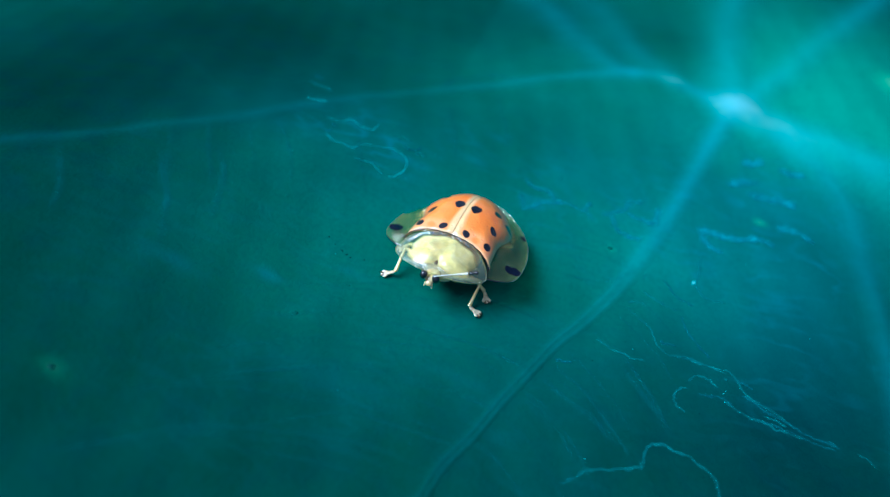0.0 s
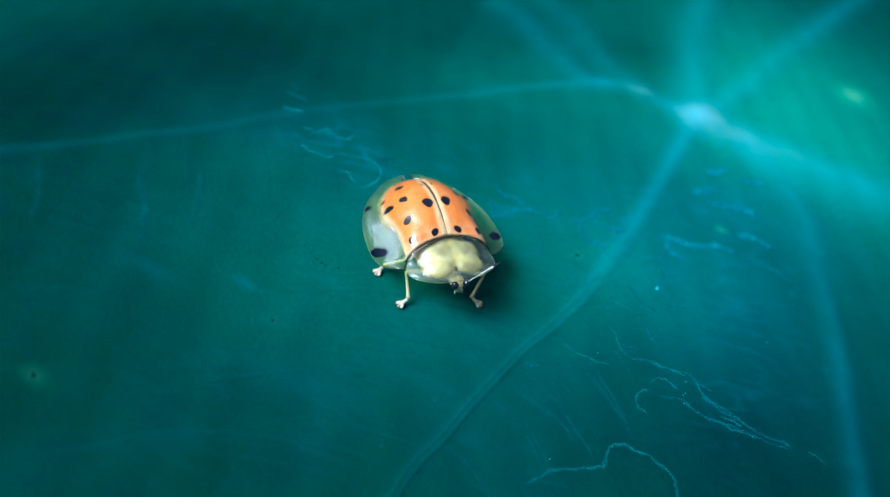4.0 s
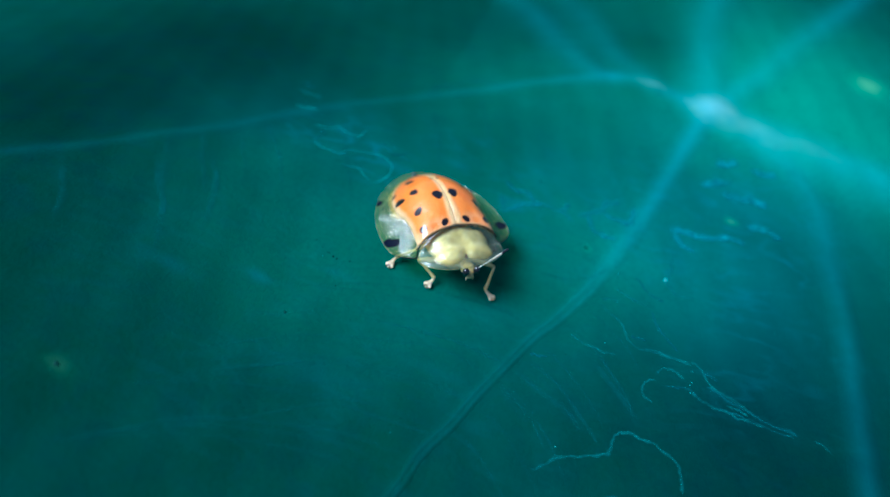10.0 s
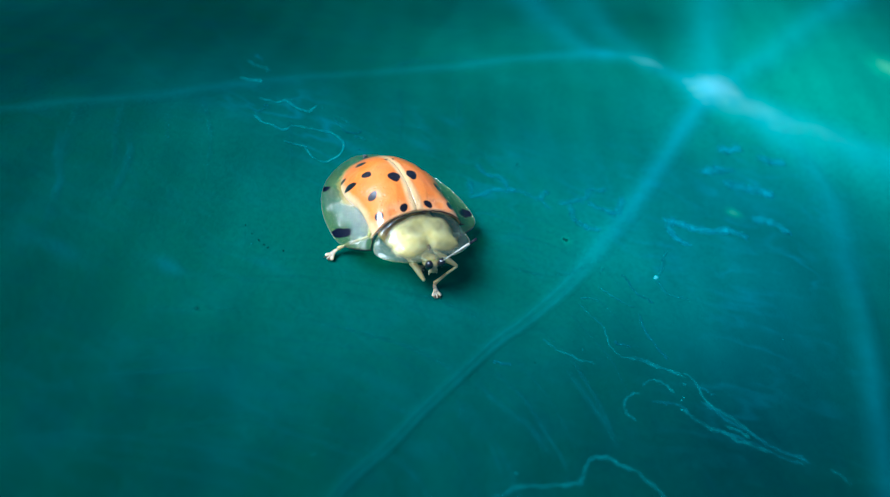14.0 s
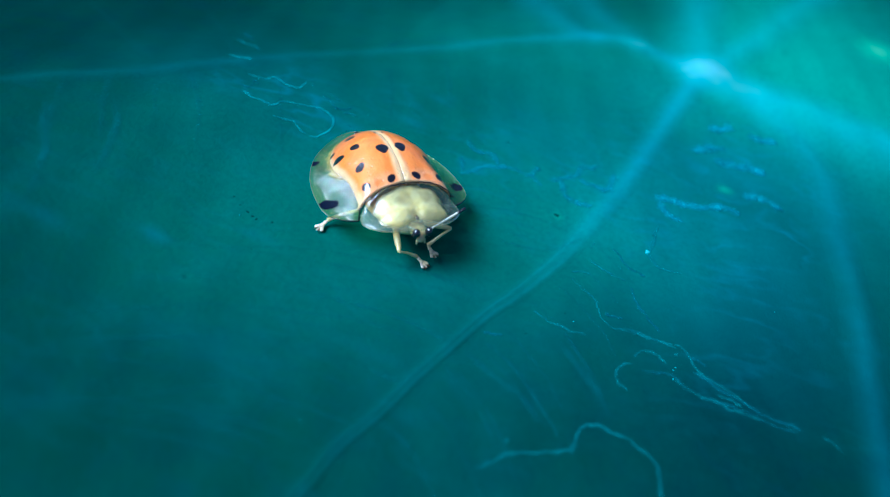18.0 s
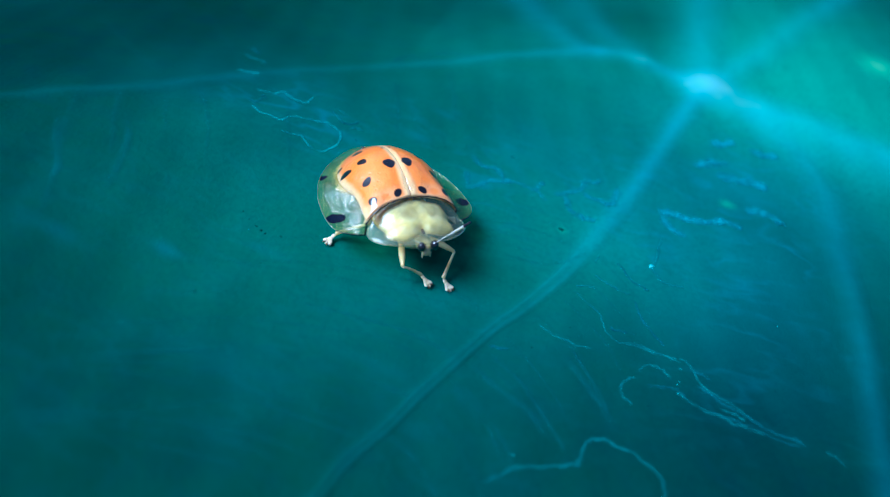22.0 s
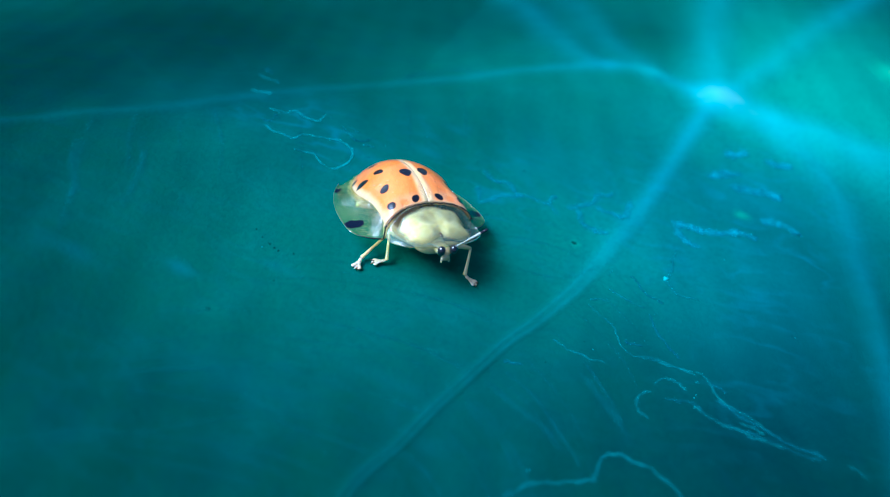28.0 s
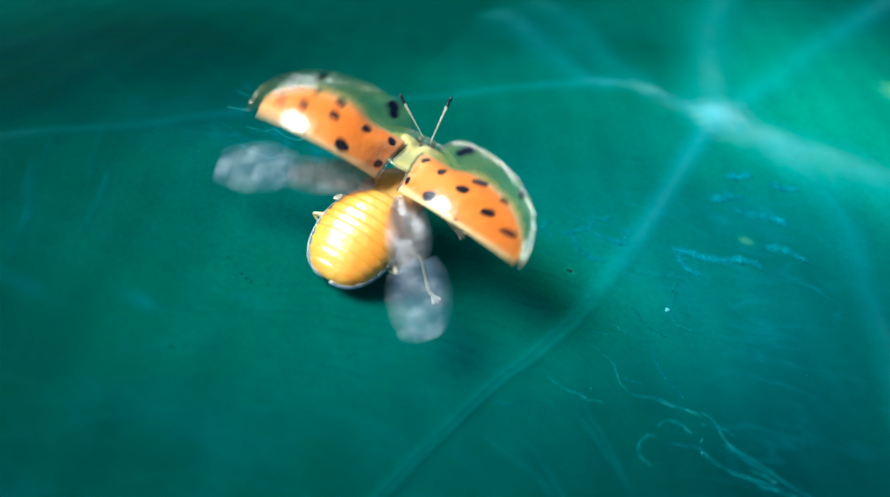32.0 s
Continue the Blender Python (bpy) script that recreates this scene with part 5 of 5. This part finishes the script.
# seconds, place in millimetres, heading, nose-up, lean
BODY = [
    (0, -4.02, 2.28, -0.68, -188.9, 2.9, 8.9),
    (0.5, -3.89, 2.65, -0.45, -172.1, -0.5, 7.6),
    (1, -4.40, 3.20, 0.00, -164.1, -5.4, 6.5),
    (1.5, -4.58, 3.20, 0.30, -163.6, -5.6, 4.7),
    (2, -4.55, 3.34, 0.48, -162.5, -6.1, 5.4),
    (2.5, -4.44, 3.40, 0.56, -159.9, -6.3, 5.2),
    (3, -4.82, 3.41, 0.58, -152.0, -7.3, 6.2),
    (3.5, -5.17, 3.10, 0.45, -146.6, -3.9, 5.4),
    (5.5, -5.18, 3.56, -0.11, -145.5, -1.1, 3.0),
    (6, -5.16, 3.58, -0.17, -145.3, -1.4, 2.6),
    (6.5, -5.12, 3.57, -0.20, -145.2, -1.0, 2.3),
    (7, -5.15, 3.61, -0.22, -144.9, -1.0, 2.4),
    (7.5, -5.17, 3.67, -0.23, -145.5, -1.0, 2.6),
    (8, -5.16, 3.61, -0.23, -145.2, -0.3, 2.6),
    (8.5, -5.12, 3.57, -0.27, -145.3, 0.2, 2.5),
    (9, -5.16, 3.73, -0.28, -145.8, -0.5, 2.5),
    (9.5, -5.21, 3.75, -0.28, -145.0, 0.1, 2.6),
    (10, -5.30, 3.82, -0.29, -143.8, -0.3, 3.0),
    (10.5, -5.25, 3.79, -0.26, -143.6, -0.9, 3.0),
    (11, -5.13, 3.80, -0.27, -143.2, -0.8, 2.6),
    (11.5, -4.99, 3.60, -0.39, -143.1, 1.0, 2.0),
    (12, -5.04, 3.56, -0.50, -141.6, 0.1, -0.1),
    (12.5, -5.20, 3.79, -0.60, -140.0, -1.0, -0.6),
    (13, -5.22, 3.96, -0.64, -138.4, -1.2, -0.7),
    (13.5, -5.26, 4.07, -0.69, -139.1, -0.6, -0.8),
    (14, -5.21, 4.03, -0.69, -139.5, -0.5, -0.8),
    (14.5, -5.29, 4.07, -0.71, -139.6, -0.8, -0.5),
    (16.5, -5.16, 3.69, -0.49, -140.7, 0.8, -0.6),
    (17, -5.18, 3.75, -0.49, -140.5, 0.2, 0.0),
    (17.5, -5.17, 3.77, -0.55, -141.0, 1.5, 0.2),
    (18, -5.15, 3.84, -0.56, -140.6, 0.6, 0.4),
    (18.5, -5.24, 3.81, -0.56, -140.8, 1.1, 0.3),
    (19, -5.17, 3.75, -0.55, -140.9, 1.9, 0.3),
    (19.5, -5.20, 3.83, -0.54, -141.3, 1.3, 0.5),
    (20, -5.17, 3.89, -0.56, -141.7, 1.3, 1.2),
    (20.5, -5.24, 3.95, -0.59, -141.5, 1.5, 1.0),
    (21, -5.21, 3.77, -0.55, -141.6, 1.1, 0.4),
    (21.5, -5.14, 3.76, -0.51, -141.8, 1.7, 0.9),
    (22, -5.13, 3.73, -0.47, -141.4, 1.3, 0.6),
    (22.5, -5.12, 3.64, -0.46, -141.5, 1.2, 0.5),
    (23, -5.13, 3.64, -0.47, -141.2, -0.4, 0.3),
    (23.5, -5.04, 3.58, -0.40, -140.8, -0.8, 0.3),
    (24, -5.07, 3.55, -0.39, -140.8, -0.5, 0.4),
    (24.5, -5.08, 3.49, -0.37, -140.4, 0.0, 0.1),
    (25, -5.05, 3.56, -0.38, -140.5, 0.4, 0.8),
    (25.5, -5.09, 3.58, -0.36, -140.2, 0.7, 1.0),
    (28, -5.22, 4.36, -0.74, -140.0, 5.3, -4.5),
    (28.5, -5.19, 3.98, -0.56, -135.9, 3.2, -4.8),
    (29, -5.08, 3.56, -0.34, -126.7, 4.3, -4.2),
    (29.5, -4.96, 2.86, -0.19, -115.1, 7.9, -2.1),
    (30, -4.88, 2.85, -0.07, -98.7, 10.6, -3.2),
    (30.5, -5.55, 3.22, -0.15, -74.6, 4.7, -1.5),
    (31, -5.54, 2.85, -0.12, -43.8, 6.1, 5.3),
    (31.5, -5.91, 2.75, -0.14, -23.8, 6.5, 1.9),
    (31.7, -6.0, 2.45, -0.08, -21.0, 6.0, 1.0),
    (31.8, -6.1, 2.3, -0.05, -20.0, 6.0, 0.0),
    (31.9, -6.0, 2.75, 0.35, -17.0, 13.0, 0.0),
    (32, -5.95, 3.2, 0.9, -15.0, 20.0, 0.0),
]

# ---- what moves ----
def body_pose(t):
    """The beetle's pose, between the rows of its path in a straight line."""
    rows = np.array(BODY, float)
    x, y, z, heading, nose, lean = (np.interp(t, rows[:, 0], rows[:, k]) for k in range(1, 7))
    return pose(x * MM, y * MM, z * MM, 0, 0, heading) @ pose(0, 0, 0, nose) @ pose(0, 0, 0, 0, lean)


# where each foot stands on the leaf: seconds, x, y in millimetres, lift
STEPS = {}
STEPS["right_middle"] = [(0, -8.0, -0.2, 0), (0.5, -7.5, -0.9, 0), (1, -7.4, -1.5, 0), (5.5, -7.4, -1.2, 0), (9, -7.2, -1.0, 0), (11, -7.3, -1.4, 0), (23, -7.3, -1.2, 0), (28, -6.2, -1.35, 0), (29, -6.2, -1.9, 0), (29.5, -6.0, -1.9, 0),
                     (30, -3.2, -0.9, 0), (30.5, -3.3, -0.8, 0), (31, -0.9, 1.4, 0), (32, -0.9, 1.4, 0)]
STEPS["right_front"] = [(0, -8.2, -2.9, 0), (0.25, -6.4, -3.8, 0.3), (0.5, -4.1, -4.4, 0), (1, -4.0, -4.2, 0), (2, -5.1, -3.4, 0), (3, -5.1, -3.3, 0), (6, -4.9, -3.2, 0), (8.5, -4.8, -3.0, 0), (9, -4.4, -1.8, 0.1), (10.5, -4.0, -1.6, 0.1), (11, -2.2, -1.9, 0), (12, -2.0, -2.0, 0), (12.5, -2.0, -1.6, 0.2),
                    (13, -1.2, -0.3, 0.2), (14, -2.0, 0.3, 0.2), (17, -0.5, -0.9, 0.1), (19, -0.8, -1.1, 0.1), (20, -0.5, -0.6, 0.1), (21, -1.2, -1.2, 0.1), (23, -0.2, -1.7, 0.1), (23.5, -1.5, -1.4, 0.3), (24, -2.6, -3.0, 0), (25.5, -2.6, -2.8, 0), (27.5, -5.0, -0.6, 0), (28.2, -5.2, -0.4, 0), (28.6, -2.6, -1.2, 0.2), (29, -0.5, -1.5, 0),
                    (29.5, 0.4, -1.0, 0), (30, 0.4, -0.8, 0), (30.5, 1.1, 1.9, 0), (31, 0.6, 5.0, 0), (32, 0.6, 6.2, 0)]
STEPS["right_hind"] = [(0, -6.6, 5.3, 0), (1, -7.6, 4.6, 0), (5, -8.0, 4.1, 0), (28.5, -8.0, 4.0, 0), (29.2, -8.2, 2.6, 0.2), (29.5, -8.1, -1.3, 0), (30.5, -8.1, -1.1, 0), (30.75, -5.6, -1.9, 0.3), (31, -2.9, -1.9, 0), (31.3, -2.8, -1.6, 0), (31.5, -5.0, 0.6, 0.2), (32, -5.0, 1.0, 0.3)]
STEPS["left_middle"] = [(0, -1.3, -1.5, 0), (0.5, 0.2, 0.9, 0), (1, 0.2, 1.7, 0), (2, 0.8, 1.5, 0), (3, 0.0, 3.0, 0), (9, -0.6, 4.2, 0), (28, -0.7, 5.2, 0), (29, -0.9, 5.5, 0), (29.5, -1.3, 5.7, 0), (30, -2.1, 6.5, 0), (30.5, -4.5, 7.7, 0),
                    (31, -6.9, 7.2, 0), (31.5, -8.7, 6.4, 0), (32, -9.2, 6.4, 0)]
STEPS["left_front"] = [(0, -1.73, -3.06, 0), (0.5, -1.35, -3.07, 0), (1, -1.1, -3.2, 0), (1.5, -0.4, -1.2, 0.2), (2, 0.2, 0.1, 0), (3, 0.0, -0.6, 0), (10, 0.4, -0.6, 0), (11, 0.7, -0.7, 0), (12, 0.7, 1.1, 0.1), (13, 0.7, -0.1, 0), (14, -0.4, -0.9, 0), (17, -0.3, 0.1, 0.3), (19, -0.3, -0.2, 0.3), (20, 0.0, -0.9, 0), (21, 0.3, -1.0, 0), (23, 1.0, -1.1, 0),
                   (24, -0.1, -1.5, 0), (25, 0.8, 0.3, 0), (28.5, 0.9, 1.0, 0), (29, 1.1, 1.3, 0), (29.5, 1.2, 3.6, 0), (30, 1.4, 4.0, 0), (30.5, 0.4, 7.4, 0), (31, -3.6, 9.2, 0), (32, -5.2, 9.6, 0)]
# resting places of the hidden feet, in the beetle's own space
STANCE = {"left_hind": (-2.0, -2.0)}


def foot_place(name, t, inverse):
    if name in STEPS:
        rows = np.array(STEPS[name], float)
        x, y, lift = (np.interp(t, rows[:, 0], rows[:, k]) for k in (1, 2, 3))
        spot = inverse @ Vector((x * MM, y * MM, (float(leaf_height(x, y)) + 0.1 + lift) * MM))
        return np.array(spot) / MM
    x, y = STANCE[name]
    flat = inverse.inverted() @ Vector((x * MM, y * MM, 0))
    spot = inverse @ Vector((flat.x, flat.y, (float(leaf_height(flat.x / MM, flat.y / MM)) + 0.1) * MM))
    return np.array(spot) / MM


def along(start, end, up=(0, 0, 1)):
    """The pose of a rod that runs along y from start to end (millimetres)."""
    y = Vector(end) - Vector(start)
    y.normalize()
    x = y.cross(Vector(up)).normalized()
    z = x.cross(y)
    m = Matrix((x, y, z)).transposed().to_4x4()
    m.translation = Vector(start) * MM
    return m


def leg_rows(name, moments):
    hip, (_, _, _, thigh, shank) = np.array(HIPS[name]), LEGS[name]
    out = ([], [], [])
    for t in moments:
        inverse = body_pose(t).inverted()
        toe = foot_place(name, t, inverse)
        ahead = toe - hip
        ahead[2] = 0
        ahead /= np.linalg.norm(ahead) + 1e-9
        ankle = toe - 0.55 * ahead + np.array((0, 0, 0.22))
        far = np.linalg.norm(ankle - hip)
        most = 0.985 * (thigh + shank)
        if far > most:
            ankle = hip + (ankle - hip) * most / far
            far = most
        way = (ankle - hip) / far
        a = (thigh**2 - shank**2 + far**2) / (2 * far)
        rise = math.sqrt(max(thigh**2 - a * a, 0.0))
        up = np.array((0, 0, 1.0)) - way[2] * way
        up = 0.4 * up / np.linalg.norm(up) + 0.85 * np.array((-way[1], way[0], 0)) * (1 if "right" in name else -1) * (-1 if "front" in name else 1)
        up = up - (up @ way) * way
        knee = hip + a * way + rise * up / np.linalg.norm(up)
        for rows, m in zip(out, (along(hip, knee), along(knee, ankle), along(ankle, ankle + 0.9 * ahead + np.array((0, 0, -0.2))))):
            rows.append((t, m))
    return out


def hinged(at, spread, lift, roll, side):
    """A wing case or wing turned outward about its hinge, raised and rolled."""
    return pose(*(v * MM for v in at), 0, 0, -side * -spread) @ pose(0, 0, 0, -lift) @ pose(0, 0, 0, 0, -side * roll)


# wing cases: seconds, outward turn, lift of the tip, roll
CASE_ROWS = {side: [(0, 0, 0, 0), (0.6, 1, 0, 0), (1, 5.0, 1.4, 0), (3, 5.0, 1.4, 0), (3.5, 3.0, 1, 0), (5.5, 0, 0, 0), (31.4, 0, 0, 0), (31.5, 0.6, 0, 0), (31.7, 1.8, 0.8, 0), (31.8, 3.4, 1.4, 0)] for side in (1, -1)}
CASE_ROWS[1] += [(31.9, 60, 28, 22), (32, 77, 24, 24), (32.1, 118, 14, 28)]
CASE_ROWS[-1] += [(31.9, 41, 14, 24), (32, 76, 28, 26), (32.1, 130, 44, 30)]
# antennae: seconds, turn to the side, rise
FEELER_ROWS = {1: [(0, -152, -20), (28, -152, -20), (28.2, -95, -14), (28.4, -35, 0), (28.6, 20, 25), (29, 45, 52), (29.5, 50, 50), (30, 52, 40), (30.5, 36, 44), (31, 18, 48), (31.8, 4, 46), (32, 0, 44)],
               -1: [(0, 100, 25), (0.5, 98, 14), (1, 108, 8), (28, 108, 8), (28.5, 80, 20), (29, 85, 52), (29.5, 95, 54), (30, 100, 54), (30.5, 88, 50), (31, 90, 44), (31.8, 76, 44), (32, 74, 42)]}


# the shield shifts before the flight, the head draws in at times: seconds, forward, up
SHIELD_ROWS = [(0, 0, 0), (28.3, 0, 0), (29, 0.18, 0.1), (30, 0.15, 0.2), (31, 0.22, 0.2), (32, 0.22, 0.2)]
HEAD_ROWS = [(0, 0, 0), (17, 0, 0), (19, -0.25, 0.08), (20, -0.3, 0.1), (21.5, -0.2, 0.05), (24, 0, 0), (28.3, 0, 0), (29, 0.18, 0.1), (30, 0.1, 0.1), (31, -0.2, 0), (32, -0.2, 0)]


def between_rows(t, rows):
    """The two numbers of a list of rows at a moment."""
    rows = np.array(rows, float)
    return np.interp(t, rows[:, 0], rows[:, 1]), np.interp(t, rows[:, 0], rows[:, 2])


def feeler_pose(t, side):
    (ahead, up), (turn, rise) = between_rows(t, HEAD_ROWS), between_rows(t, FEELER_ROWS[side])
    return pose(side * 0.28 * MM, (6.48 + ahead) * MM, (3.15 + up) * MM, 0, 0, turn) @ pose(0, 0, 0, rise)


def motions():
    moments = sorted({row[0] for row in BODY} | {0.25, 0.75, 1.5, 2, 3, 10.5, 11, 12, 12.5, 13, 14, 17, 19, 20, 21, 23, 28.25, 28.75, 29.25, 29.75, 30.25, 30.75, 31.25})
    walk(BEETLE, [(row[0], body_pose(row[0])) for row in BODY])
    for name, (thigh, shank, foot, _, _) in LEGS.items():
        for piece, rows in zip((thigh, shank, foot), leg_rows(name, moments)):
            walk(piece, rows)
    for side, (case, hinge) in CASES.items():
        walk(case, [(t, hinged(hinge, spread, lift, roll, side)) for t, spread, lift, roll in CASE_ROWS[side]])
    for piece, rows in ((SHIELD_PLATE, SHIELD_ROWS), (HEAD, HEAD_ROWS)):
        walk(piece, [(t, pose(0, ahead * MM, up * MM)) for t, ahead, up in rows])
    for side, feeler in FEELERS.items():
        walk(feeler, [(t, feeler_pose(t, side)) for t in sorted({row[0] for row in HEAD_ROWS + FEELER_ROWS[side]})])
    for side, (root, tip) in WINGS.items():
        at = (side * 1.1 * MM, 2.4 * MM, 2.75 * MM)
        folded = pose(side * 0.95 * MM, 2.4 * MM, 3.40 * MM, 0, 0, 180) @ pose(0, 0, 0, -8)
        half_out = pose(*at, 0, 0, -172 if side > 0 else 140) @ pose(0, 0, 0, 4 if side > 0 else 16)
        near_out = pose(*at, 0, 0, -163 if side > 0 else 142) @ pose(0, 0, 0, 5)
        open_out = pose(*at, 0, 0, -140 if side > 0 else 122) @ pose(0, 0, 0, 8)
        far_out = pose(*at, 0, 0, -64 if side > 0 else 50) @ pose(0, 0, 0, 25)
        fold_in = folded @ pose(0, 5.0 * MM, -0.12 * MM, -8, 0, 175)
        rows = [(0, folded, fold_in), (31.8, folded, fold_in), (31.9, half_out, half_out @ pose(0, 4.9 * MM, -0.1 * MM, -15, 0, side * 75)),
                (31.967, near_out, near_out @ pose(0, 4.9 * MM, 0, -12, 0, side * 30)), (32, open_out, open_out @ pose(0, 4.9 * MM, 0, -8, 0, side * 6)),
                (32.1, far_out, far_out @ pose(0, 4.9 * MM, 0, -4, 0, side * -40))]
        walk(root, [(t, m) for t, m, _ in rows])
        walk(tip, [(t, m) for t, _, m in rows])


motions()
